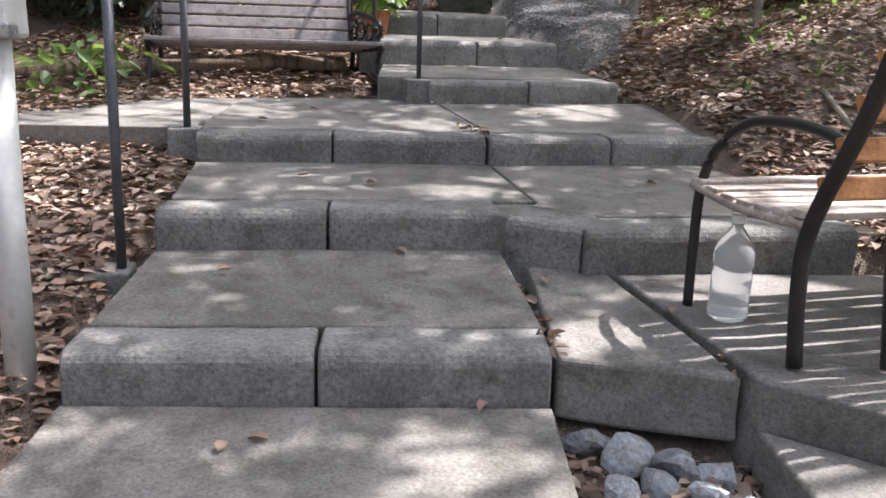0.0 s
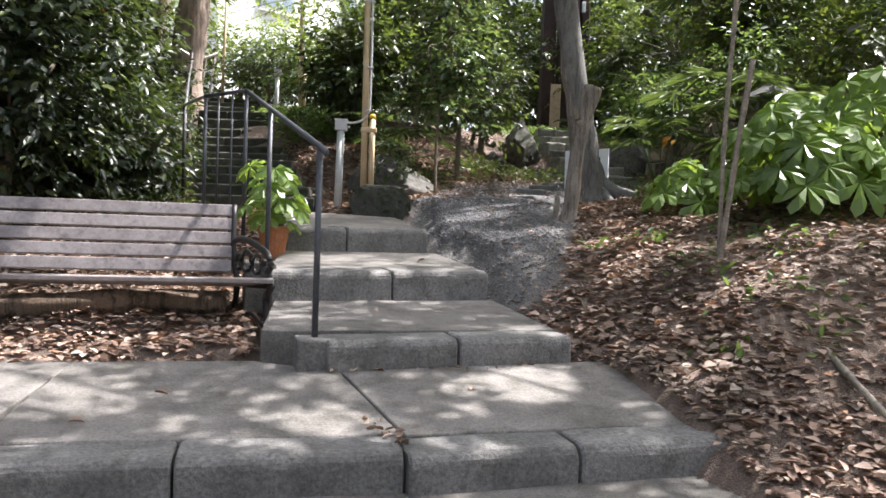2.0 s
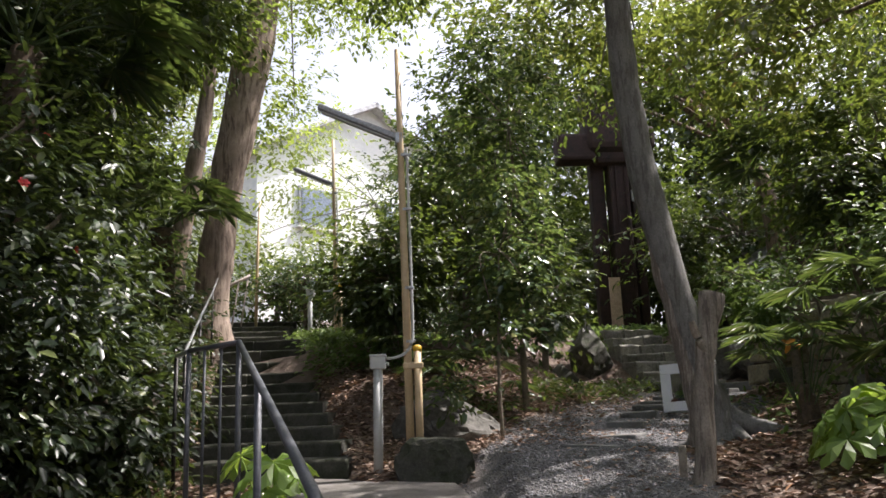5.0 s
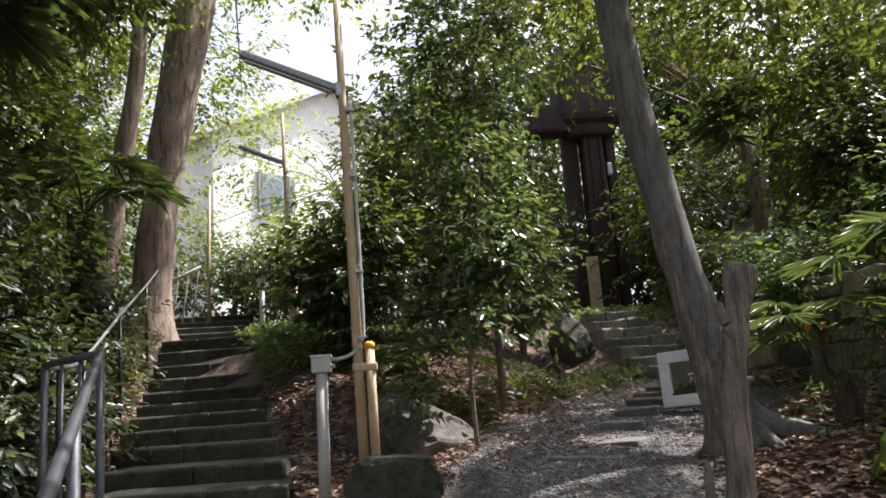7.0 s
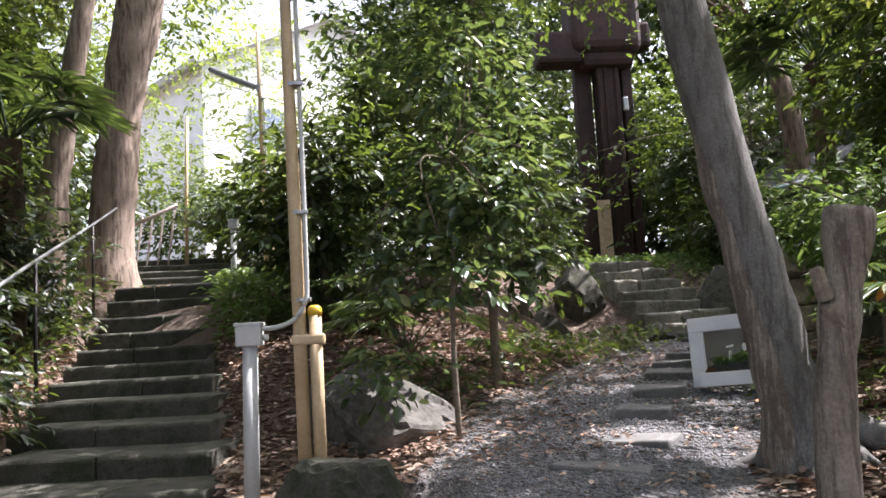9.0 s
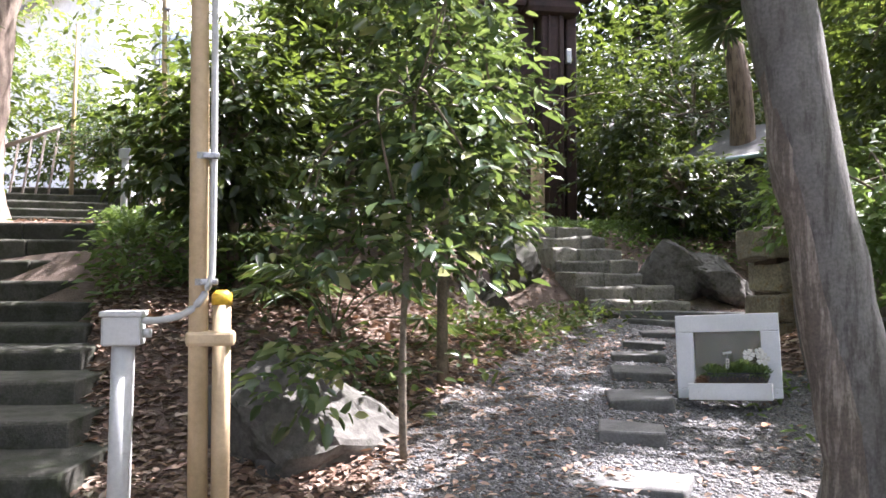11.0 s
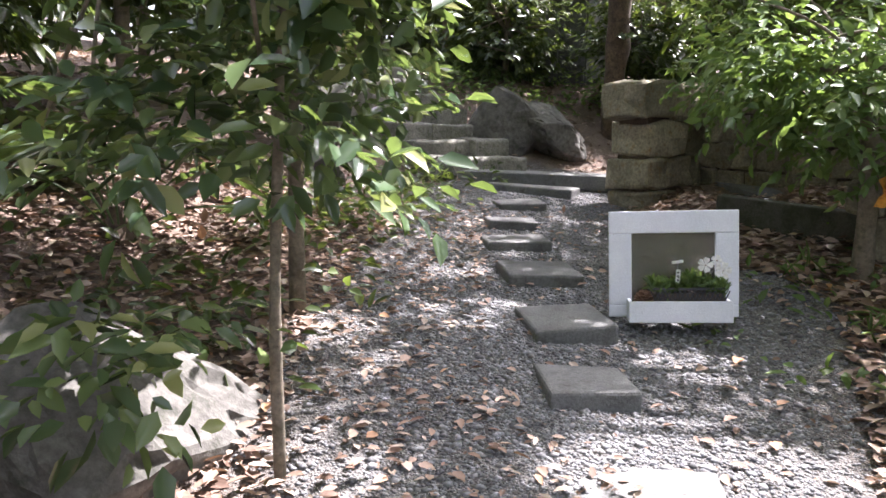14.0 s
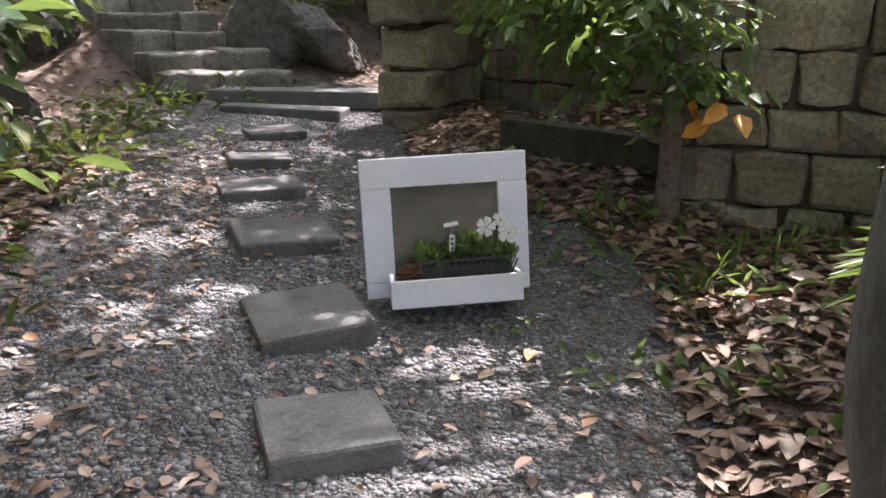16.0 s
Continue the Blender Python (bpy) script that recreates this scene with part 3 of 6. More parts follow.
tread([(-2.6, 3.9), (-1.21, 3.76), (-1.21, 4.75), (-2.6, 4.9)], [0.50, 0.53, 0.60, 0.58], 0.2)
kerb_row(-0.11, 4.57, 1.035, 4.84, [0.476], 0.616, 0.748)
tread([(-0.42, 4.80), (1.0, 5.03), (0.80, 5.92), (-0.45, 5.56)], [0.75, 0.75, 0.802, 0.802], 0.4)
kerb_row(-0.47, 5.53, 0.78, 5.87, [0.2], 0.80, 0.972)
tread([(-0.5, 5.73), (0.75, 6.07), (0.55, 7.15), (-0.55, 6.85)], [0.972, 0.972, 1.012, 1.012], 0.6)
kerb_row(-0.52, 6.80, 0.50, 7.10, [-0.1], 1.01, 1.19)
tread([(-0.55, 7.0), (0.44, 7.3), (0.3, 8.6), (-1.0, 9.2), (-0.8, 7.8)], [1.192, 1.192, 1.26, 1.30, 1.23], 0.8)

# ---- upper stairs ----
upper = thing("stairs_upper", (0, 0, 0), "long flight of mossy stone steps climbing into the trees", "stairs", kind="structure")
U_Y = [9.26, 9.74, 10.24, 10.74, 11.24, 11.74, 12.24, 12.74, 13.24, 13.74, 14.24]
U_Z = [1.425, 1.545, 1.665, 1.785, 1.90, 2.01, 2.14, 2.29, 2.455, 2.65, 2.83]
for i, (y, z) in enumerate(zip(U_Y, U_Z)):
    e = stair_edge(y)
    wide = 1.28 - 0.012 * i
    joint = -0.52 - 0.09 * ((i * 5) % 4)
    rise = z - (U_Z[i - 1] if i else 1.30)
    ends = [0.0, joint, -wide]
    for a, b in zip(ends[1:], ends):
        bm = kerb_block(e + a, y - 0.10 - a * 0.12 - 0.1, e + b, y - 0.10 - b * 0.12 - 0.1, z - rise - 0.1, z, depth=0.62, nose=0.03)
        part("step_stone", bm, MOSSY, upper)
top_walk = thing("upper_walk", (0, 0, 0), "pale stone landing and steps at the head of the flight", "paving", kind="structure")
part("landing_slab", prism_bm([(-2.85, 14.55), (-1.55, 14.4), (-1.75, 15.7), (-2.95, 15.9)], [2.80, 2.82, 2.9, 2.9], 2.3, 0.02, 0.01), FLAG, top_walk)
part("landing_slab", prism_bm([(-2.95, 15.92), (-1.75, 15.72), (-2.1, 17.6), (-3.3, 17.6)], [2.905, 2.905, 3.02, 3.02], 2.5, 0.02, 0.01), FLAG, top_walk)
for i in range(5):
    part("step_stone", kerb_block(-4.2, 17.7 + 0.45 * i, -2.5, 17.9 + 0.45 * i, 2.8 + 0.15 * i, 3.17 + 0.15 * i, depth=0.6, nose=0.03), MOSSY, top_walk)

# ---- trees and shrubs, as large masses ----
def tree(name, trunk_pts, radii, blobs, leaf, bark, size, label, seed, per=14, spread=0.25, aspect=0.45, limbs=10, shell=0.45, droop=0.35, category="tree", limb_r=0.05, gaps=True):
    rng = np.random.default_rng(seed)
    ob = thing(name, (0, 0, 0), label, category)
    pts = spline(trunk_pts, 5)
    rr = [float(np.interp(i / (len(pts) - 1), np.linspace(0, 1, len(radii)), radii)) for i in range(len(pts))]
    part("trunk", tube_bm(pts, rr, 14, wobble=0.25), bark, ob, smooth=True)
    if blobs:
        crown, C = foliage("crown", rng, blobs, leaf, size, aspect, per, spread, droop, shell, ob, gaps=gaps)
        pick = C[rng.choice(len(C), min(limbs, len(C)), replace=False)]
        limb_parts(rng, pts[-1], pick, limb_r, 0.006, bark, ob)
    return ob


# dark camellia thicket beside the bench and the upper stairs
for i, (x, y, z, rx, ry, rz, n) in enumerate([(-2.75, 7.4, 2.5, 1.25, 1.0, 1.6, 1000), (-3.3, 9.3, 3.4, 1.35, 1.3, 2.2, 1150), (-3.9, 6.8, 3.0, 1.5, 1.2, 2.2, 900), (-3.55, 11.3, 2.9, 0.9, 1.1, 1.0, 520), (-4.5, 9.2, 4.6, 1.4, 1.6, 2.4, 800), (-2.85, 10.2, 2.4, 0.7, 0.9, 0.8, 330), (-3.15, 12.5, 2.9, 0.7, 0.9, 0.8, 330), (-2.5, 8.3, 1.9, 0.7, 0.8, 0.7, 330), (-4.9, 11.5, 6.6, 1.7, 2.0, 2.2, 700), (-4.4, 8.4, 6.6, 1.5, 1.6, 1.8, 520), (-2.3, 9.7, 2.0, 0.4, 0.6, 0.45, 190), (-2.1, 8.6, 1.7, 0.35, 0.55, 0.4, 160)]):
    g = float(height(x, y))
    tree("camellia_bush", [(x, y, g - 0.1), (x + 0.1, y, (g + z) / 2), (x, y + 0.1, z)], [0.07, 0.05, 0.03], [((x, y, z), (rx, ry, rz), n)], CAMELLIA, STEM, 0.085, "dense dark green camellia bush with glossy leaves", 20 + i, per=16, spread=0.2, limbs=20, shell=0.3, category="bush", limb_r=0.03, gaps=False)
# dark evergreen shrubs between the two paths
for i, (x, y, z, rx, ry, rz, n) in enumerate([(-0.2, 12.3, 3.35, 0.75, 0.7, 0.85, 300), (0.7, 13.0, 4.0, 0.8, 0.8, 1.3, 330), (0.95, 14.2, 5.2, 1.0, 1.0, 1.8, 360), (1.75, 13.4, 3.3, 0.6, 0.6, 0.8, 190), (4.9, 11.3, 4.0, 0.9, 1.0, 1.2, 360), (5.5, 16.5, 3.55, 0.75, 0.6, 0.7, 260), (6.9, 15.6, 3.4, 0.7, 0.6, 0.9, 240), (5.3, 17.8, 4.6, 0.7, 0.7, 0.9, 230)]):
    g = float(height(x, y))
    tree("evergreen_shrub", [(x, y, g - 0.1), (x, y, (g + z) / 2), (x, y, z)], [0.05, 0.04, 0.02], [((x, y, z), (rx, ry, rz), n)], DARKLEAF, STEM, 0.10, "dark evergreen shrub with broad drooping leaves", 40 + i, per=16, spread=0.2, limbs=16, category="bush", limb_r=0.02, gaps=False)
# leaning tree beside the gravel path
tree("leaning_tree", [(2.20, 8.62, 1.36), (2.17, 8.61, 1.58), (2.115, 8.6, 1.88), (1.985, 8.6, 2.5), (1.82, 8.62, 3.5), (1.72, 8.6, 4.6), (1.75, 8.5, 6.0), (1.9, 8.4, 7.5)], [0.27, 0.165, 0.125, 0.11, 0.11, 0.1, 0.08, 0.05],
     [((2.4, 9.0, 6.4), (1.9, 1.8, 0.9), 260), ((4.0, 8.8, 6.0), (1.8, 2.0, 0.9), 240), ((2.2, 11.0, 6.2), (1.5, 1.3, 0.9), 240), ((1.5, 7.4, 5.4), (0.9, 0.9, 0.5), 60)], OLIVE, BARK_GREY, 0.085, "leaning grey-barked tree beside the gravel path", 3, per=20, spread=0.26, limbs=26)
# tall trees at the head of the stairs
tree("tall_tree", [(-3.3, 15.55, 2.6), (-3.22, 15.55, 3.6), (-3.08, 15.55, 5.2), (-2.75, 15.55, 7.1), (-2.3, 15.6, 10), (-2.1, 15.6, 13)], [0.46, 0.29, 0.26, 0.33, 0.24, 0.15], [((-3.6, 15.0, 8.5), (2.2, 2.0, 1.8), 320), ((-1.8, 16.4, 10.5), (2.6, 2.4, 1.6), 330), ((-5.3, 14.2, 6.0), (1.3, 1.5, 1.6), 220), ((-2.6, 17.5, 7.6), (1.0, 1.0, 1.4), 110), ((0.8, 15.5, 9.2), (1.8, 1.6, 1.2), 200), ((-1.1, 17.2, 9.6), (1.5, 1.2, 0.8), 80)], SUNLEAF, BARK_TALL, 0.11, "tall brown-barked tree at the head of the stairs", 5, per=14, spread=0.35, limbs=24)
tree("tall_tree", [(-3.62, 14.5, 2.5), (-3.5, 14.5, 4.0), (-3.34, 14.5, 5.0), (-3.1, 14.5, 6.7), (-2.95, 14.5, 9)], [0.22, 0.16, 0.14, 0.115, 0.09], [((-4.8, 14.6, 9.5), (2.4, 2.2, 1.8), 260)], DARKLEAF, BARK_TALL, 0.11, "tall brown-barked tree behind the camellias", 6, per=14, spread=0.35, limbs=14)
# canopy trees around, partly out of view, added to cast the dappled shade
for i, (bx, by, blobs) in enumerate([
        (6.2, 3.0, [((3.4, 2.6, 5.4), (2.0, 2.0, 0.7), 210), ((3.6, 5.6, 5.6), (2.0, 1.8, 0.7), 330), ((5.8, 3.6, 6.6), (2.2, 2.2, 0.9), 200), ((2.1, 3.0, 5.2), (1.3, 1.9, 0.5), 170), ((3.0, 0.2, 5.2), (1.8, 1.6, 0.6), 150), ((0.6, 6.4, 7.0), (1.9, 1.6, 0.5), 200)]),
        (7.0, 9.5, [((5.6, 9.0, 6.4), (2.2, 2.4, 1.6), 380), ((6.0, 11.5, 6.0), (2.0, 2.0, 1.8), 340), ((4.5, 10.9, 6.5), (1.5, 1.8, 0.5), 330), ((3.7, 10.6, 5.6), (0.9, 1.6, 0.4), 110), ((6.8, 6.8, 7.2), (2.0, 2.0, 1.4), 240)]),
        (6.9, 17.2, [((4.8, 14.4, 7.2), (2.0, 1.8, 1.8), 320), ((7.6, 14.2, 6.6), (1.8, 1.8, 1.3), 330), ((2.6, 15.2, 7.6), (1.8, 1.8, 1.6), 260)]),
        (-6.0, 3.0, [((-5.4, 3.4, 6.0), (2.2, 2.6, 2.0), 260)]),
        (4.5, -4.0, [((4.0, -2.4, 7.2), (2.6, 2.4, 1.2), 260)])]):
    g = float(height(bx, by))
    tree("broadleaf_tree", [(bx, by, g - 0.2), (bx - 0.1, by, g + 2.4), (bx - 0.3, by + 0.1, 6.4)], [0.22, 0.17, 0.1], blobs, (OLIVE, OLIVE, DARKLEAF, CAMELLIA, OLIVE)[i], BARK_BROWN, 0.11, "broadleaf tree with a light green crown", 60 + i, per=15, spread=0.32, limbs=24) if i else tree("broadleaf_tree", [(bx, by, g - 0.2), (bx - 0.1, by, g + 2.4), (bx - 0.3, by + 0.1, 5.4)], [0.22, 0.17, 0.1], [(c, r, int(n * 0.72)) for c, r, n in blobs], MAPLE, BARK_BROWN, 0.12, "broadleaf tree with a light green crown over the steps", 60, per=28, spread=0.27, limbs=24)
# crowns added overhead, mostly out of view, to shade the thicket and the stairs
tree("overhanging_tree", [(-5.3, 10.4, 1.6), (-5.1, 10.4, 4.0), (-4.2, 10.2, 6.2), (-2.6, 9.8, 7.2)], [0.26, 0.22, 0.17, 0.1], [((-0.5, 9.0, 7.3), (1.6, 2.2, 0.6), 270), ((0.0, 12.4, 8.1), (1.6, 2.0, 0.7), 210), ((-2.4, 8.4, 7.2), (1.5, 1.8, 0.7), 180), ((-4.2, 11.6, 7.4), (1.4, 1.6, 0.7), 200), ((-1.6, 10.8, 8.6), (2.0, 2.2, 0.6), 330), ((-2.6, 6.6, 7.0), (1.6, 1.8, 0.6), 230), ((-2.3, 9.8, 5.6), (0.8, 0.9, 0.5), 170), ((-2.9, 11.8, 6.6), (0.8, 0.9, 0.6), 150), ((-3.6, 13.2, 9.0), (1.6, 1.8, 0.8), 260)], DARKLEAF, BARK_BROWN, 0.10, "tall evergreen tree added over the camellias and stairs for shade", 90, per=20, spread=0.27, limbs=24)
# woods further back
for i, (x, y, z, rx, ry, rz, n, lf) in enumerate([(3.6, 21.5, 5.0, 2.4, 1.4, 2.2, 420, DARKLEAF), (7.0, 19.0, 5.2, 2.6, 1.6, 2.6, 460, DARKLEAF), (9.0, 13.5, 4.5, 1.8, 2.4, 2.6, 420, DARKLEAF), (8.0, 9.0, 3.6, 1.6, 2.2, 2.2, 380, DARKLEAF), (0.6, 20.0, 6.2, 2.0, 1.4, 2.4, 330, LAUREL), (-3.4, 22.5, 4.6, 2.2, 1.0, 1.4, 380, LAUREL), (-0.6, 18.6, 3.9, 1.5, 0.9, 0.9, 300, LAUREL), (6.2, 6.4, 2.6, 1.4, 1.6, 1.4, 300, DARKLEAF), (-5.2, 16.6, 5.0, 1.2, 1.4, 2.6, 460, DARKLEAF), (-5.6, 18.0, 8.6, 1.7, 1.6, 2.2, 420, OLIVE), (-4.4, 13.6, 3.6, 0.9, 1.2, 1.2, 320, DARKLEAF), (-4.9, 12.8, 5.6, 1.2, 1.3, 1.8, 380, DARKLEAF)]):
    g = float(height(x, y))
    tree("woodland_tree", [(x, y, g - 0.1), (x, y, (g + z) / 2), (x, y, z)], [0.1, 0.08, 0.04], [((x, y, z), (rx, ry, rz), n)], lf, STEM, 0.13, "dense green understorey tree in the woods", 80 + i, per=16, spread=0.3, limbs=16, limb_r=0.03)


# ---- leaf litter and gravel ----
def scatter_litter():
    rng = np.random.default_rng(11)
    n = 185000
    near = rng.random(n)
    x = np.where(near < 0.75, rng.uniform(-3.2, 4.6, n), rng.uniform(-5, 8, n))
    y = np.where(near < 0.75, rng.uniform(0.2, 12.5, n), rng.uniform(0, 17, n))
    pd = path_distance(x, y)
    e = stair_edge(y)
    paved = ((x > -1.02) & (x < np.interp(y, [2.6, 2.9, 3.8, 4.1, 4.7, 4.72, 4.9], [3.2, 1.46, 1.34, 1.30, 1.22, 1.06, 1.04])) & (y < 4.85) & ~((x > 0.32) & (x < 0.8) & (y < 1.9))) | ((x > -0.5) & (x < 0.85) & (y > 4.5) & (y < 7.2)) | ((x < e) & (x > e - 1.25) & (y > 9) & (y < 15.5)) | ((x < 1.0) & (x > -0.8) & (y > 7.1) & (y < 8.7))
    keep = rng.random(n) < np.where(paved, 0.0, np.where(on_gravel(x, y) > 0, np.where((x < 1.55 + 0.6 * np.clip(y - 10, 0, 3)) & (y > 9.0), 0.24, 0.05), 1.0) * np.where((x > 1.2) & (y > 4) & (y < 6.3) & (x > 1.9), 0.45, 1.0))
    x, y = x[keep], y[keep]
    n = len(x)
    z = height(x, y) + 0.006 + 0.03 * rng.random(n) ** 2
    P = np.stack([x, y, z], 1)
    D = rng.normal(size=(n, 3))
    D[:, 2] *= 0.09
    N = rng.normal(size=(n, 3)) * 0.24 + np.array([0, 0, 1.0])
    bank = smooth01(1.9, 2.6, x) * smooth01(7.6, 8.4, y) * smooth01(12, 11, y)
    L = (0.049 + 0.01 * bank) * (0.45 + 1.1 * rng.random(n)) * np.where(on_gravel(x, y) > 0, 0.78, 1.0)
    V, q = leaf_arrays(P, D, N, L, L * (0.36 + 0.3 * rng.random(n)), fold=0.15, curl=0.12)
    ob = new("leaf_litter", array_mesh("leaf_litter", V, q, LITTER))
    tagged(ob, "thick layer of dry brown fallen leaves", "leaf litter", kind="stuff")


def scatter_gravel():
    rng = np.random.default_rng(12)
    n = 150000
    s = rng.random(n)
    i = rng.integers(0, len(PATH) - 1, n)
    c = PATH[i] + (PATH[i + 1] - PATH[i]) * s[:, None]
    xy = c + rng.normal(size=(n, 2)) * 0.45
    bay = rng.random(n) < 0.22
    xy[bay] = np.column_stack([rng.uniform(1.4, 3.2, n), rng.uniform(8.6, 10.9, n)])[bay]
    keep = (on_gravel(xy[:, 0], xy[:, 1]) > -0.2 * rng.random(n)) & ~((xy[:, 0] < 0.5) & (xy[:, 1] < 7.3))
    xy = xy[keep]
    n = len(xy)
    size = 0.003 + 0.0085 * rng.random(n) ** 3
    size = np.where(rng.random(n) < 0.05, 0.009 + 0.012 * rng.random(n) ** 1.5, size)
    P = np.column_stack([xy, height(xy[:, 0], xy[:, 1]) + size * 0.15])
    t = np.array([[1, 0, 0], [0, 1, 0], [-1, 0, 0], [0, -1, 0], [0.25, 0.15, 0.5], [-0.2, -0.1, -0.6]])
    a = rng.random(n) * 6.283
    ca, sa = np.cos(a), np.sin(a)
    S = size[:, None] * (0.7 + 0.6 * rng.random((n, 3)))
    T = t[None] * S[:, None, :] * (0.8 + 0.4 * rng.random((n, 6, 1)))
    V = np.stack([T[..., 0] * ca[:, None] - T[..., 1] * sa[:, None], T[..., 0] * sa[:, None] + T[..., 1] * ca[:, None], T[..., 2]], -1) + P[:, None]
    f = np.array([[0, 1, 4], [1, 2, 4], [2, 3, 4], [3, 0, 4], [1, 0, 5], [2, 1, 5], [3, 2, 5], [0, 3, 5]])
    q = ((np.arange(n) * 6)[:, None, None] + f[None]).reshape(-1, 3)
    ob = new("gravel", array_mesh("gravel", V.reshape(-1, 3), q, GRAVEL))
    tagged(ob, "grey crushed-stone gravel covering the path", "gravel", kind="stuff")


scatter_litter()
scatter_gravel()

# ---- more materials ----
IRON = surface("black_iron", (0.012, 0.011, 0.011), (0.03, 0.027, 0.025), (0.05, 0.035, 0.025), 12, 160, 0.45, 0.25, metal=0.3, stain_cut=(0.62, 0.75))
STEEL_GREY = surface("painted_rail_steel", (0.05, 0.055, 0.065), (0.09, 0.095, 0.105), (0.1, 0.07, 0.05), 8, 120, 0.5, 0.2, metal=0.3, stain_cut=(0.62, 0.75))
BENCH_WOOD = surface("weathered_bench_wood", (0.15, 0.13, 0.125), (0.27, 0.245, 0.235), (0.10, 0.085, 0.08), 6, 60, 0.42, 0.2, objrand=0.15, grainy=0.18)
ORANGE_WOOD = surface("varnished_slat", (0.32, 0.13, 0.035), (0.48, 0.22, 0.07), (0.22, 0.1, 0.04), 9, 80, 0.5, 0.3)
PALE_SLAT = surface("pale_slat", (0.32, 0.27, 0.23), (0.48, 0.42, 0.38), (0.25, 0.18, 0.13), 7, 80, 0.6, 0.3, objrand=0.1)
TAN_POLE = surface("tan_pole", (0.44, 0.33, 0.19), (0.56, 0.43, 0.27), (0.30, 0.23, 0.15), 5, 60, 0.55, 0.15, stain_cut=(0.62, 0.76), grainy=0.1)
CONDUIT = surface("grey_plastic", (0.42, 0.43, 0.42), (0.52, 0.53, 0.52), (0.30, 0.31, 0.29), 6, 60, 0.5, 0.1, stain_cut=(0.6, 0.75), grainy=0.08)
YELLOW = surface("yellow_plastic", (0.6, 0.36, 0.02), (0.75, 0.48, 0.03), (0.45, 0.28, 0.05), 20, 60, 0.45, 0.05, grainy=0.08)
METAL = surface("galvanised_metal", (0.35, 0.36, 0.37), (0.5, 0.51, 0.52), (0.25, 0.25, 0.25), 20, 90, 0.4, 0.1, metal=0.8)
LAMP_GREY = surface("lamp_housing", (0.25, 0.26, 0.28), (0.36, 0.37, 0.39), (0.18, 0.18, 0.19), 12, 90, 0.45, 0.1, metal=0.4)
WHITE_PAINT = surface("chipped_white_paint", (0.72, 0.74, 0.80), (0.81, 0.83, 0.88), (0.40, 0.40, 0.43), 9, 130, 0.6, 0.3, stain_cut=(0.68, 0.74), grainy=0.06)
RUST = surface("dark_rusted_column", (0.022, 0.012, 0.01), (0.05, 0.026, 0.02), (0.012, 0.009, 0.008), 1.5, 30, 0.85, 0.5)
PLY = surface("pale_board", (0.45, 0.33, 0.22), (0.58, 0.45, 0.32), (0.35, 0.25, 0.17), 3, 60, 0.7, 0.2)
TERRACOTTA = surface("terracotta", (0.32, 0.12, 0.05), (0.45, 0.18, 0.08), (0.25, 0.16, 0.11), 9, 80, 0.85, 0.4)
PETAL = surface("white_petal", (0.75, 0.75, 0.72), (0.85, 0.85, 0.83), (0.7, 0.7, 0.6), 40, 90, 0.6, 0.0)
CONE = surface("pine_cone_brown", (0.12, 0.06, 0.035), (0.24, 0.13, 0.075), (0.08, 0.045, 0.03), 40, 120, 0.8, 0.5)
TRAY = surface("black_plastic_tray", (0.015, 0.02, 0.03), (0.03, 0.035, 0.05), (0.02, 0.02, 0.02), 30, 90, 0.4, 0.1)
HOUSE = surface("pale_house_wall", (0.70, 0.74, 0.72), (0.80, 0.83, 0.81), (0.62, 0.66, 0.65), 0.4, 6, 0.8, 0.05, grainy=0.08)
ROOF = surface("house_roof", (0.42, 0.44, 0.46), (0.52, 0.54, 0.56), (0.36, 0.37, 0.39), 0.6, 8, 0.7, 0.1)
FIBRE = surface("palm_fibre", (0.05, 0.035, 0.022), (0.12, 0.085, 0.055), (0.03, 0.022, 0.016), 8, 40, 1.0, 1.0)


def glass_mat(name, rough=0.02, tint=(1, 1, 1), ior=1.45, clear=1.0):
    m, nt, b = mat_base(name, rough)
    b.inputs["Base Color"].default_value = (*tint, 1)
    b.inputs["Transmission Weight"].default_value, b.inputs["IOR"].default_value = clear, ior
    return m


PALE_ROCK = surface("pale_broken_rock", (0.19, 0.2, 0.215), (0.36, 0.37, 0.385), (0.2, 0.17, 0.135), 9.0, 70, 0.9, 0.8, objrand=0.25, grainy=0.35)
PANE = glass_mat("window_pane", 0.03, (0.75, 0.82, 0.9))
DUSTY = glass_mat("dusty_glass", 0.1, (0.26, 0.25, 0.21), 1.45, 0.6)
PET = glass_mat("clear_bottle_plastic", 0.12, (0.95, 0.97, 0.98), 1.18, 0.8)

# ---- broken paving and bench beside the first step ----
part("tread_slab", prism_bm([(0.325, 2.02), (0.79, 1.90), (0.74, 2.06), (0.56, 2.74), (0.30, 2.72)], [0.125, 0.135, 0.15, 0.19, 0.19], -0.06, 0.015, 0.012, cuts=2), CONCRETE, stairs, "cracked sunken concrete slab")
part("tread_slab", prism_bm([(0.81, 1.86), (1.10, 1.66), (2.9, 1.75), (2.9, 2.75), (1.6, 2.78), (0.60, 2.70), (0.765, 2.07)], [0.15, 0.14, 0.14, 0.18, 0.18, 0.18, 0.165], -0.12, 0.012, 0.006), CONCRETE, stairs)
part("tread_slab", prism_bm([(0.815, 1.84), (0.86, 1.30), (2.9, 1.30), (2.9, 1.73), (1.10, 1.645)], [0.02, -0.02, -0.02, 0.02, 0.02], -0.4, 0.012, 0.006), CONCRETE, stairs)
